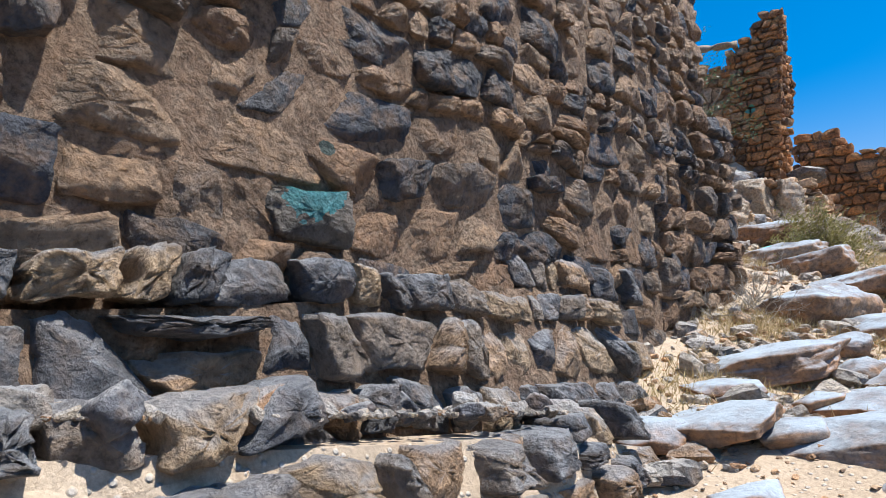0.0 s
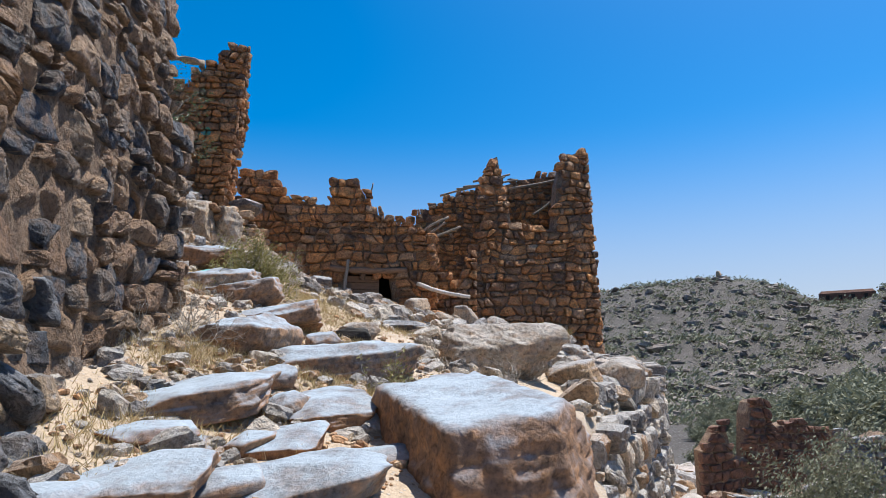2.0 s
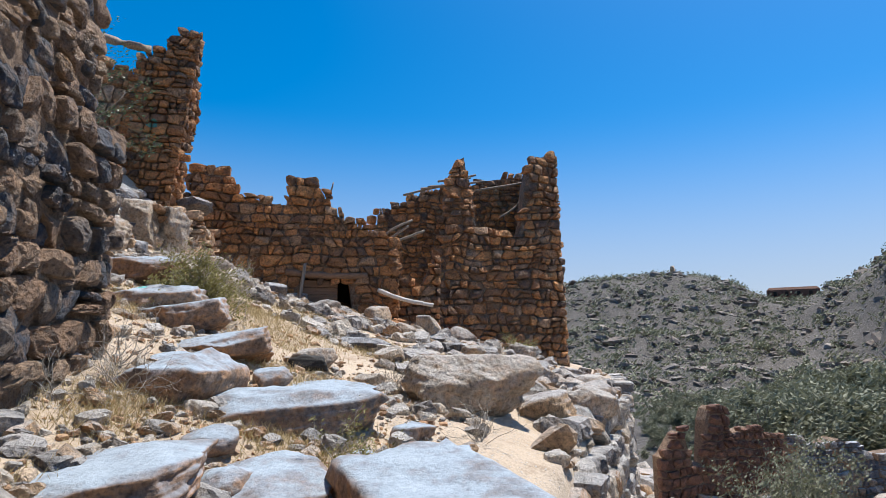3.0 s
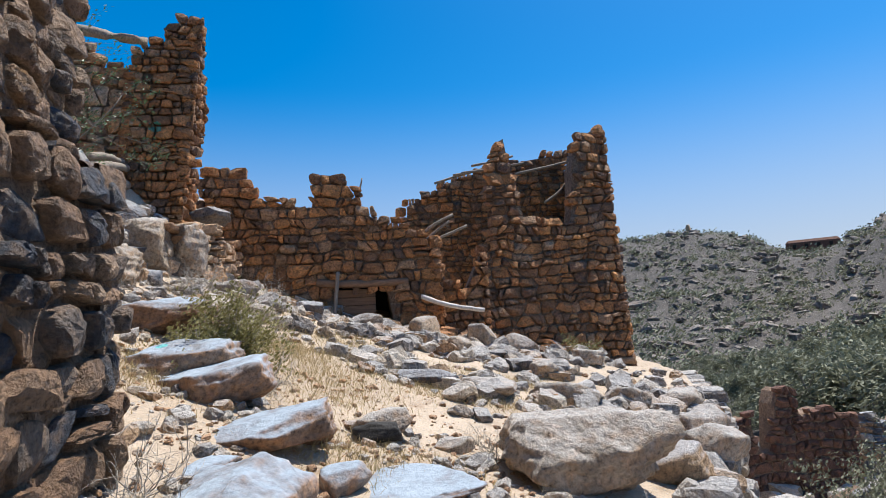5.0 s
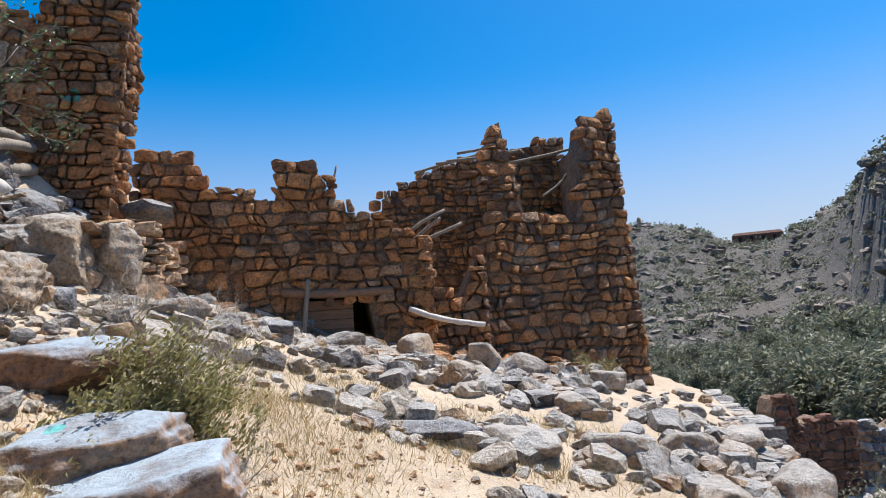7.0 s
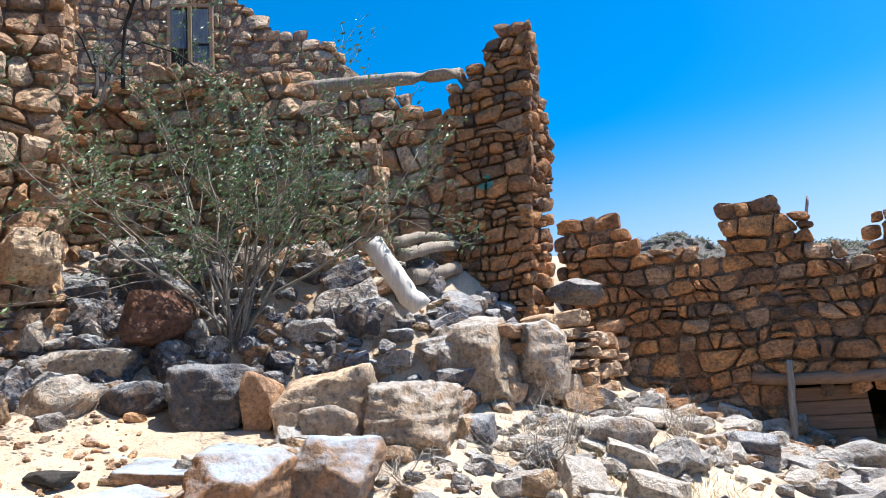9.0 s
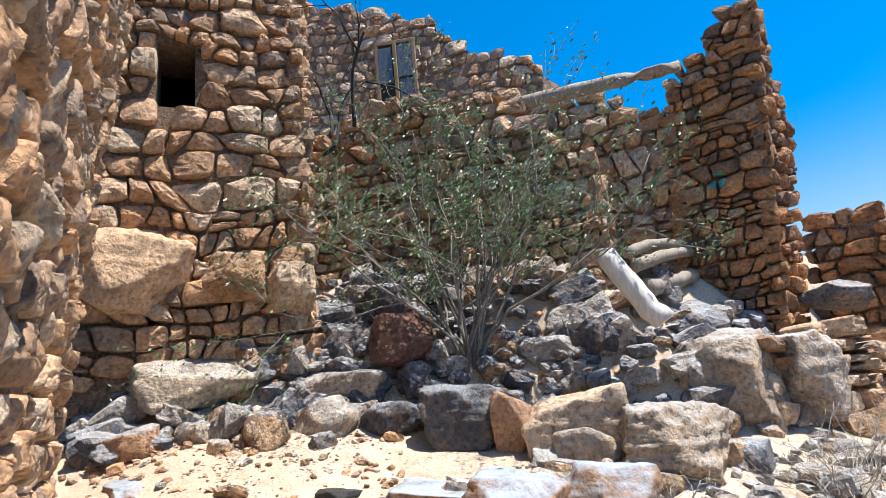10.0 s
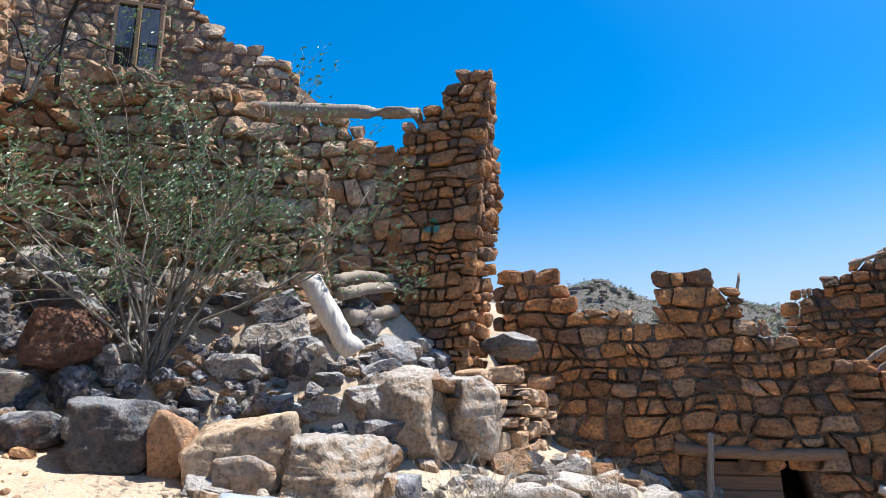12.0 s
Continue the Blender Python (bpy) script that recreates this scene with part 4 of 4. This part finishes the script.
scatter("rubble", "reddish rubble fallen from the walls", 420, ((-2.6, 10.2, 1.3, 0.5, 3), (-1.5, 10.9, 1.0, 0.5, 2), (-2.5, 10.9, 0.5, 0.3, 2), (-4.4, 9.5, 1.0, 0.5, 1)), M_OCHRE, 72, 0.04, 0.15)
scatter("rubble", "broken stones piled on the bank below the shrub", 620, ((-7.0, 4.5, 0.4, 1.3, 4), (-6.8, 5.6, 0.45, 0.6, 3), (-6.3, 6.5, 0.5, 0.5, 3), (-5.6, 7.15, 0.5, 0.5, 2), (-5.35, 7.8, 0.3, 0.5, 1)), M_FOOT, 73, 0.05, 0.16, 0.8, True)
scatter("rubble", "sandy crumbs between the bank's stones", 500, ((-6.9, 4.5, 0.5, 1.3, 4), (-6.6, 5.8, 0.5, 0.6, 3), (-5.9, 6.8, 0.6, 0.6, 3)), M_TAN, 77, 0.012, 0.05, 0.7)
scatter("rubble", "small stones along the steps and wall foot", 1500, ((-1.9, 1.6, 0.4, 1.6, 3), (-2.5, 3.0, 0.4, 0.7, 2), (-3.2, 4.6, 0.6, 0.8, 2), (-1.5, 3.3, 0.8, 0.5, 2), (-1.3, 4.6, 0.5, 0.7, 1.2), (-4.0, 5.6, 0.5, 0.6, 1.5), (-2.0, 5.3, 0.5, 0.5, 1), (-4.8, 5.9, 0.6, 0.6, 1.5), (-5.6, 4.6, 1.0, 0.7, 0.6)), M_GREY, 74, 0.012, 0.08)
scatter("gravel", "fine gravel on the sandy path", 3400, ((-1.6, 1.8, 0.8, 1.8, 3), (-2.0, 3.4, 1.0, 1.0, 2), (-2.0, 5.6, 1.0, 1.3, 2), (-4.0, 5.2, 1.4, 1.0, 2), (-5.6, 4.6, 1.2, 0.8, 2)), M_TAN, 75, 0.006, 0.028)
scatter("rubble", "tumbled stones among the lower ruins", 1100, ((4.2, 17.5, 3.5, 4, 3), (7, 20, 4, 5, 2), (3.5, 11, 2, 4, 2)), M_GREY, 76, 0.06, 0.45)


# ---- lower ruins across the drop ----
def stub(label, a, b, zb, head, thick, seed):
    d = (Vector((*b, 0)) - Vector((*a, 0))).normalized()
    k = (-d.y * thick, d.x * thick)
    masonry("wall_lower_ruin", label, [(a, b, ((0, zb), (1, zb)), head)], ((a, b, (b[0] + k[0], b[1] + k[1]), (a[0] + k[0], a[1] + k[1])), ((0, zb - 0.4), (1, zb - 0.4)), head), M_RED if seed < 93 else M_FOOT, 0.2, seed, focus=(4, 15, 0))


stub("broken dark red-brown rubble wall beyond the terrace", (2.3, 15.6), (5.2, 16.5), -1.7, ((0, -0.3), (0.12, 0.2), (0.2, 0.3), (0.26, -0.5), (0.34, -0.45), (0.38, 0.7), (0.46, 0.85), (0.56, 0.75), (0.6, 0.2), (0.8, 0.35), (1, 0.1)), 0.55, 91)
stub("low red-brown ruined wall beside the broken wall", (1.9, 13.4), (3.3, 13.9), -1.7, ((0, -1.0), (0.4, -0.8), (0.7, -0.95), (1, -1.2)), 0.5, 92)
stub("low ruined wall with a doorway gap", (5.5, 16.8), (8.5, 17.6), -1.8, ((0, 0.1), (0.2, -0.2), (0.4, 0.05), (0.7, -0.4), (1, -0.3)), 0.6, 93)
stub("rubble wall lining the lower path", (2.2, 12.4), (4.0, 13.0), -1.6, ((0, -0.6), (0.5, -0.75), (1, -0.5)), 0.5, 94)


# ---- timber ----
def tube(points, r0, r1, sides=8, knobs=0.0, seed=0):
    """Vertices and faces of a tapering round pole along the points."""
    rng = np.random.default_rng(seed)
    pts = [Vector(p) for p in points]
    vs, fs = [], []
    for i, p in enumerate(pts):
        t = (pts[min(i + 1, len(pts) - 1)] - pts[max(i - 1, 0)]).normalized()
        u = t.orthogonal().normalized()
        v = t.cross(u)
        r = r0 + (r1 - r0) * i / (len(pts) - 1)
        for k in range(sides):
            a = 2 * math.pi * k / sides
            q = r * (1 + knobs * rng.normal())
            vs.append((p + u * (math.cos(a) * q) + v * (math.sin(a) * q))[:])
    for i in range(len(pts) - 1):
        for k in range(sides):
            a, b = i * sides + k, i * sides + (k + 1) % sides
            fs.append((a, b, b + sides, a + sides))
    fs += [tuple(range(sides))[::-1], tuple(range(len(vs) - sides, len(vs)))]
    return vs, fs


def timber(name, label, a, b, r, mat, seed=0, taper=0.85, bend=0.02, category="beam"):
    """An old pole, slightly bent and knotty."""
    rng = np.random.default_rng(seed)
    a, b = Vector(a), Vector(b)
    n = 10
    off = Vector(rng.normal(0, 1, 3)) * bend
    pts = [a.lerp(b, i / n) + off * math.sin(math.pi * i / n) + Vector(rng.normal(0, 1, 3)) * r * 0.07 for i in range(n + 1)]
    vs, fs = tube(pts, r, r * taper, 10, 0.06, seed)
    return tagged(mesh_ob(name, vs, fs, mat, smooth=True), label, category)


timber("roof_beam", "grey weathered beam spanning to the broken pillar", (-6.5, 6.93, 6.02), (-5.55, 7.95, 6.06), 0.065, M_WOOD, 1)
timber("fallen_log", "sun-bleached log leaning on the rubble", (-5.57, 6.84, 4.42), (-5.33, 7.02, 3.92), 0.07, M_PALE, 2, 1.1)
timber("fallen_beam", "grey split beam lying in the doorway", (-5.68, 7.22, 4.38), (-5.82, 7.97, 4.55), 0.05, M_WOOD, 3)
timber("fallen_beam", "grey split beam lying in the doorway", (-5.72, 7.2, 4.49), (-5.86, 7.95, 4.63), 0.045, M_WOOD, 4)
timber("fallen_beam", "grey split beam lying in the doorway", (-5.70, 7.3, 4.22), (-5.8, 7.95, 4.35), 0.07, M_WOOD, 5)
timber("door_lintel", "brown timber lintel over the small doorway", (-4.2, 9.72, 3.19), (-2.98, 10.05, 3.15), 0.05, M_DARKWOOD, 6, 1.0, 0.01)
timber("wooden_post", "grey post leaning by the small doorway", (-3.95, 9.66, 2.66), (-3.89, 9.74, 3.32), 0.028, M_WOOD, 7, 0.9)
timber("loose_pole", "pale pole lying on the rubble", (-2.8, 10.0, 2.92), (-1.95, 10.1, 2.68), 0.035, M_PALE, 8)
timber("wooden_spike", "splintered stake standing on the low wall", (-3.66, 10.0, 4.2), (-3.58, 10.06, 4.68), 0.03, M_WOOD, 9, 0.3)
for i, (a, b) in enumerate((((-2.95, 12.6, 5.08), (-1.7, 12.75, 5.34)), ((-2.6, 12.6, 5.2), (-1.6, 12.7, 5.42)), ((-2.25, 12.6, 5.34), (-1.5, 12.75, 5.48)), ((-1.45, 12.2, 5.02), (-0.3, 12.5, 5.25)), ((-1.0, 12.1, 4.45), (-0.55, 12.2, 4.85)),
                            ((-2.4, 12.3, 5.15), (-1.3, 12.4, 5.25)), ((-2.95, 10.4, 3.7), (-2.35, 10.45, 4.1)), ((-2.9, 10.35, 3.62), (-2.15, 10.45, 3.92)), ((-2.75, 10.4, 3.75), (-2.4, 10.4, 4.0)))):
    timber("roof_pole", "grey roof pole jutting from the ruined tower", a, b, 0.024, M_WOOD, 20 + i)
door = tagged(mesh_ob("door_1", *tube([(-3.92, 9.99, 3.12), (-3.5, 10.1, 3.11)], 0.02, 0.02, 6), M_DARKWOOD), "small brown boarded door under the lintel", "door", kind="structure")
DOOR_BOARDS = 4
# near-black box added behind the doorway to keep daylight out of it
tagged(mesh_ob("wall_door_dark_box", [(-4.4, 10.02, 2.4), (-2.95, 10.4, 2.4), (-3.05, 11.0, 2.4), (-4.5, 10.6, 2.4), (-4.4, 10.02, 3.3), (-2.95, 10.4, 3.3), (-3.05, 11.0, 3.3), (-4.5, 10.6, 3.3)],
               [(0, 1, 2, 3), (4, 7, 6, 5), (1, 2, 6, 5), (2, 3, 7, 6), (3, 0, 4, 7)], M_VOID), "near-black closed box added to darken the small doorway", "room", kind="structure")

# ---- window of the upper house ----
fd = (Vector((*F1, 0)) - Vector((*F0, 0))).normalized()
fo = Vector((fd.y, -fd.x, 0))


def box_part(name, centre, size, mat, parent=None, label="", yaw=None):
    bm = bmesh.new()
    bmesh.ops.create_cube(bm, size=1)
    bmesh.ops.scale(bm, vec=size, verts=bm.verts)
    bmesh.ops.bevel(bm, geom=bm.edges[:], offset=min(size) * 0.15, segments=1, affect="EDGES")
    me = bpy.data.meshes.new(name)
    bm.to_mesh(me)
    bm.free()
    me.materials.append(mat)
    ob = new(name, me)
    ob.parent = parent
    ob.matrix_local = Matrix.LocRotScale(centre, Euler((0, 0, math.atan2(fd.y, fd.x) if yaw is None else yaw)), None)
    return tagged(ob, label)


for i in range(DOOR_BOARDS):
    box_part("board", (-3.74, 10.0, 2.68 + 0.115 * i), (0.56, 0.04, 0.11), M_DARKWOOD, door, yaw=math.atan2(0.94, 3.2))
wc = Vector((-9.0, 7.08, 7.72)) + fo * 0.07
# solid near-black panel: the shade inside the window is its colour
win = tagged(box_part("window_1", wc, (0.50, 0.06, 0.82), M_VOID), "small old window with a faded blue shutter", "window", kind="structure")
for nm, off, size, mat in (("frame_post", (-0.24, 0, 0), (0.05, 0.08, 0.86), M_DARKWOOD), ("frame_post", (0.24, 0, 0), (0.05, 0.08, 0.86), M_DARKWOOD), ("frame_rail", (0, 0, 0.42), (0.54, 0.08, 0.05), M_DARKWOOD), ("frame_rail", (0, 0, -0.42), (0.54, 0.08, 0.05), M_DARKWOOD),
                           ("mullion", (0.0, 0.03, 0), (0.05, 0.05, 0.8), M_YELLOW), ("shutter", (0.12, 0.02, 0.14), (0.19, 0.04, 0.46), M_BLUE), ("shutter", (-0.13, 0.02, 0.1), (0.18, 0.04, 0.5), M_BLUE), ("pane", (0.12, -0.0, -0.25), (0.19, 0.07, 0.28), M_BLUE)):
    ob = box_part(nm, (off[0], -off[1] - 0.02, off[2]), size, mat, win, yaw=0)

# ---- plants ----
def sprout(rng, start, way, length, r, depth, kids, twist, out, tips, droop=0.0):
    """A branch that bends and forks; adds tubes to out and leaf places to tips."""
    n = 5
    pts, p, d = [Vector(start)], Vector(start), Vector(way).normalized()
    for _ in range(n):
        d = (d + Vector(rng.normal(0, twist, 3)) + Vector((0, 0, -droop))).normalized()
        p = p + d * (length / n)
        pts.append(p.copy())
    out.append(tube(pts, r, r * 0.55, 4 if r < 0.008 else 6))
    if depth <= 1:
        tips.extend((q.copy(), d.copy()) for q in pts[1:])
    if depth:
        for _ in range(kids):
            k = int(rng.integers(2, n + 1))
            w = (d + Vector(rng.normal(0, 0.55, 3)) + Vector((0, 0, 0.12))).normalized()
            sprout(rng, pts[k], w, length * rng.uniform(0.5, 0.8), r * 0.5, depth - 1, kids, twist, out, tips, droop)


def joined(parts):
    vs, fs = [], []
    for v, f in parts:
        o = len(vs)
        vs.extend(v)
        fs.extend(tuple(i + o for i in q) for q in f)
    return vs, fs


def leaf(rng, p, size):
    a = Vector(rng.normal(0, 1, 3)).normalized()
    b = a.orthogonal().normalized()
    c = a.cross(b)
    s = size * rng.uniform(0.6, 1.3)
    p = Vector(p)
    return [(p - b * s * 0.1)[:], (p + b * s + c * s * 0.45 + a * s * 0.12)[:], (p + b * s * 2.1)[:], (p + b * s - c * s * 0.45 + a * s * 0.12)[:]], [(0, 1, 2, 3)]


def shrub(name, label, base, height, spread, stems, seed, stem_mat, leaf_mat=None, leaf_size=0.02, per_tip=3, depth=3, kids=3, r=0.012, twist=0.16, category="shrub", lie=0.55):
    rng = np.random.default_rng(seed)
    out, tips = [], []
    for _ in range(stems):
        a = rng.uniform(0, 6.283)
        lean = rng.random() ** 0.6 * lie * spread / max(height, 0.1) * 2
        way = Vector((math.cos(a) * lean, math.sin(a) * lean, 1))
        sprout(rng, (rng.normal(0, 0.04) * spread, rng.normal(0, 0.04) * spread, -0.03), way, height * rng.uniform(0.45, 0.75), r * rng.uniform(0.6, 1.2), depth, kids, twist, out, tips)
    ob = tagged(new(name), label, category)
    ob.location = base
    vs, fs = joined(out)
    mesh_ob("stem", vs, fs, stem_mat, ob, smooth=True)
    if leaf_mat:
        leaves = [leaf(rng, p + Vector(rng.normal(0, 1, 3)) * leaf_size * 1.5, leaf_size) for p, _ in tips for _ in range(per_tip)]
        vs, fs = joined(leaves)
        mesh_ob("foliage", vs, fs, leaf_mat, ob)
    return ob


shrub("green_shrub", "tall open thorny shrub with small glossy green leaves", (-6.38, 6.18, near_ground(-6.38, 6.18) - 0.03), 1.8, 1.0, 19, 12, M_STEM, M_LEAF, 0.017, 3, 3, 3, 0.015, 0.15, lie=0.5)
for i, (x, y, h, w) in enumerate(((-4.7, 6.2, 0.3, 0.35), (-4.35, 7.0, 0.55, 0.5), (-1.25, 4.5, 0.28, 0.4), (-3.0, 5.4, 0.35, 0.4), (-3.55, 6.0, 0.5, 0.45), (-2.80, 3.85, 0.36, 0.45), (-2.75, 3.3, 0.3, 0.5), (-0.78, 4.35, 0.36, 0.4), (-1.1, 5.4, 0.3, 0.45), (-4.45, 7.25, 0.5, 0.5), (-1.5, 5.4, 0.32, 0.2), (-3.55, 6.6, 0.4, 0.4), (-4.2, 8.3, 0.4, 0.4), (-2.6, 3.6, 0.34, 0.4))):
    shrub("dry_shrub", "leafless dry shrub of pale grey twigs", (x, y, near_ground(x, y)), h, w, 14, 200 + i, M_TWIG, None, depth=2, kids=3, r=0.0045, twist=0.25, lie=1.0)
shrub("yellow_shrub", "dusty yellow-green shrub beside the stone steps", (-3.42, 5.72, near_ground(-3.42, 5.72)), 0.52, 0.42, 34, 31, M_TWIG, M_DRYLEAF, 0.015, 4, 2, 3, 0.006, 0.22, lie=0.9)
shrub("yellow_shrub", "small weed rooted among the slabs", (-1.3, 3.45, near_ground(-1.3, 3.45)), 0.3, 0.3, 10, 32, M_TWIG, M_DRYLEAF, 0.010, 2, 2, 2, 0.004, 0.22)
shrub("yellow_shrub", "low dusty weed at the tower's foot", (-0.7, 10.7, near_ground(-0.7, 10.7)), 0.4, 0.4, 12, 33, M_TWIG, M_DRYLEAF, 0.016, 2, 2, 2, 0.005, 0.22)
shrub("olive_shrub", "olive-green bush below the terrace", (3.7, 11.7, -1.75), 1.75, 0.6, 16, 34, M_STEM, M_OLIVE, 0.035, 3, 3, 3, 0.016, 0.17)


def grass(count, spots, seed):
    rng = np.random.default_rng(seed)
    vs, fs = [], []
    for _ in range(count):
        cx, cy, rx, ry = spots[int(rng.integers(len(spots)))]
        x, y = cx + rng.normal(0, 0.5) * rx, cy + rng.normal(0, 0.5) * ry
        z, h, a = ground(x, y), rng.uniform(0.02, 0.075), rng.uniform(0, 6.28)
        o = len(vs)
        dx, dy = math.cos(a), math.sin(a)
        t = rng.normal(0, 0.04, 2)
        vs += [(x - dx * 0.003, y - dy * 0.003, z - 0.01), (x + dx * 0.003, y + dy * 0.003, z - 0.01), (x + t[0], y + t[1], z + h)]
        fs.append((o, o + 1, o + 2))
    return tagged(mesh_ob("dry_grass", vs, fs, M_GRASS), "short yellow dry grass between the stones", "grass", kind="stuff")


grass(24000, ((-1.8, 6.9, 1.2, 0.3), (-1.2, 7.9, 1.2, 0.4), (-2.9, 7.6, 0.8, 0.5), (-2.8, 6.2, 0.5, 0.8), (-2.2, 4.9, 0.8, 0.5), (-3.3, 6.6, 0.4, 0.5), (-1.6, 3.6, 0.6, 0.3), (-2.5, 3.4, 0.3, 0.5), (-4.0, 7.3, 0.8, 0.6), (-2.0, 2.4, 0.4, 0.7), (-3.6, 5.1, 0.4, 0.5)), 9)


# ---- charred wood on the path ----
rock("charred_lump", "small black charred lump on the sandy path", (-5.49, 4.84, near_ground(-5.49, 4.84)), (0.2, 0.13, 0.06), (0, 8, 30), 120, M_CHAR, level=3, sink=0.0, rough=0.2, category="charcoal")
rock("charred_lump", "dark burnt stones of an old fireplace", (-2.2, 5.32, near_ground(-2.2, 5.32)), (0.3, 0.2, 0.12), (0, 0, 10), 121, M_CHAR, level=3, rough=0.2, category="charcoal")


# ---- valley trees ----
def tree(name, label, base, height, seed, mat):
    rng = np.random.default_rng(seed)
    ob = tagged(new(name), label, "tree")
    ob.location = base
    out, tips = [], []
    for _ in range(4):
        sprout(rng, (rng.normal(0, 0.15), rng.normal(0, 0.15), -0.3), Vector((rng.normal(0, 0.45), rng.normal(0, 0.45), 1)), height * 0.55, height * 0.025, 3, 3, 0.16, out, tips)
    vs, fs = joined(out)
    mesh_ob("trunk", vs, fs, M_STEM, ob, smooth=True)
    vs, fs = joined([leaf(rng, p + Vector(rng.normal(0, 1, 3)) * height * 0.05, height * 0.03) for p, _ in tips for _ in range(7)])
    mesh_ob("crown", vs, fs, mat, ob)
    return ob


def polar(az, r):
    x, y = -1.3 + r * math.sin(radians(az)), 2.0 + r * math.cos(radians(az))
    return x, y, ground(x, y)


rng0 = np.random.default_rng(77)
models = [tagged(tree("acacia_tree", "dusty olive-green tree in the dry valley", polar(26 + 4 * i, 46), 4.0 + 0.5 * i, 300 + i, M_OLIVE), group="valley trees") for i in range(3)]
for i in range(84):
    az = rng0.uniform(11, 50)
    r = rng0.uniform(30, 64) - 0.3 * max(0, az - 22)
    k = rng0.uniform(0.6, 1.1) * (0.45 + 0.55 * step(14, 27, az))
    m = Matrix.LocRotScale(polar(az, r), Euler((0, 0, rng0.uniform(0, 6.28))), None)
    c = copy_thing(models[i % 3], m)
    c.scale = (k * 1.2, k * 1.2, k)

# ---- far ruined fort and scrub on the hills ----
fx, fy, fz = polar(21.6, 146)
fort = tagged(box_part("ruined_fort", (fx, fy, fz + 0.5), (9.5, 5.0, 3.6), M_RED, yaw=radians(-21)), "far brown ruined fort on the hill saddle", "building")
# the fort's openings are solid near-black blocks, their shade painted on
for i in range(4):
    box_part("window", (-3.2 + 2.1 * i, -2.5, 0.5), (0.6, 0.3, 0.9), M_VOID, fort, yaw=0)
cx, cy, cz = polar(12.6, 150)
rock("cairn", "small stone cairn on the far hilltop", (cx, cy, cz - 0.6), (1.2, 1.2, 2.6), (0, 0, 0), 130, M_GREY, level=3)


def hillside(count, seed, mat, lo, hi, name, label, category, flat):
    rng = np.random.default_rng(seed)
    out = []
    for _ in range(count):
        az, r = rng.uniform(-30, 55), rng.uniform(55, 140)
        x, y, z = polar(az, r)
        s = lo * (hi / lo) ** (rng.random() ** 2)
        out.append((int(rng.integers(len(STONES))), Matrix.LocRotScale(Vector((x, y, z - s * 0.2)), Euler((rng.normal(0, 0.2), rng.normal(0, 0.2), rng.uniform(0, 6.3))), (s * rng.uniform(1, 2.8), s, s * flat * rng.uniform(0.6, 1.3)))))
    return tagged(merged_stones(name, out, mat), label, category, kind="stuff")


M_HILLROCK = stone_material("hill_outcrop", [(0.0, (0.17, 0.145, 0.125)), (0.5, (0.13, 0.11, 0.095)), (1.0, (0.27, 0.24, 0.21))], (0.20, 0.14, 0.10), 0.5, 1.0, scale=0.12)
hillside(5600, 500, M_HILLROCK, 0.16, 0.75, "outcrops", "grey limestone ledges on the far hillside", "outcrop", 0.7)


def scrub(count, seed):
    rng = np.random.default_rng(seed)
    parts = []
    for _ in range(count):
        az, r = rng.uniform(-30, 55), rng.uniform(55, 152)
        x, y, z = polar(az, r)
        s = rng.uniform(0.35, 1.0)
        for _ in range(14):
            d = Vector(rng.normal(0, 1, 3))
            d.z = abs(d.z) * 0.8
            parts.append(leaf(rng, Vector((x, y, z)) + d * s * 0.5, s * 0.32))
    vs, fs = joined(parts)
    return tagged(mesh_ob("scrub", vs, fs, M_OLIVE), "dark scrub dotting the far hills", "scrub", kind="stuff")


scrub(8500, 600)


# ---- near-black box added behind the niche wall so its hole stays dark ----
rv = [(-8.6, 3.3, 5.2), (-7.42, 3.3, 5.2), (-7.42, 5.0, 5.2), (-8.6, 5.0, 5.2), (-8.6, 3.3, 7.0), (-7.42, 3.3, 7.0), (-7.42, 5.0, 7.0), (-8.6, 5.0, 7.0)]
tagged(mesh_ob("wall_niche_dark_box", rv, [(0, 1, 2, 3), (4, 7, 6, 5), (0, 4, 5, 1), (3, 2, 6, 7), (0, 3, 7, 4)], M_VOID), "near-black closed box added to darken the window hole", "room", kind="structure")

# ---- bare dark branch rising behind the shrub ----
rb = np.random.default_rng(8)
bare, ends = [], []
for a, w, ln in (((-6.95, 5.35, 5.55), (0.3, 0.5, 0.55), 0.9), ((-6.75, 5.55, 5.75), (0.15, 0.1, 1.0), 0.8), ((-6.9, 5.4, 5.7), (-0.3, 0.4, 0.8), 0.7)):
    sprout(rb, a, w, ln, 0.018, 2, 2, 0.22, bare, ends)
branch = tagged(new("bare_branch"), "bare dark branches rising over the rubble wall", "branch")
for vs, fs in bare:
    mesh_ob("twig", vs, fs, M_CHAR, branch, smooth=True)
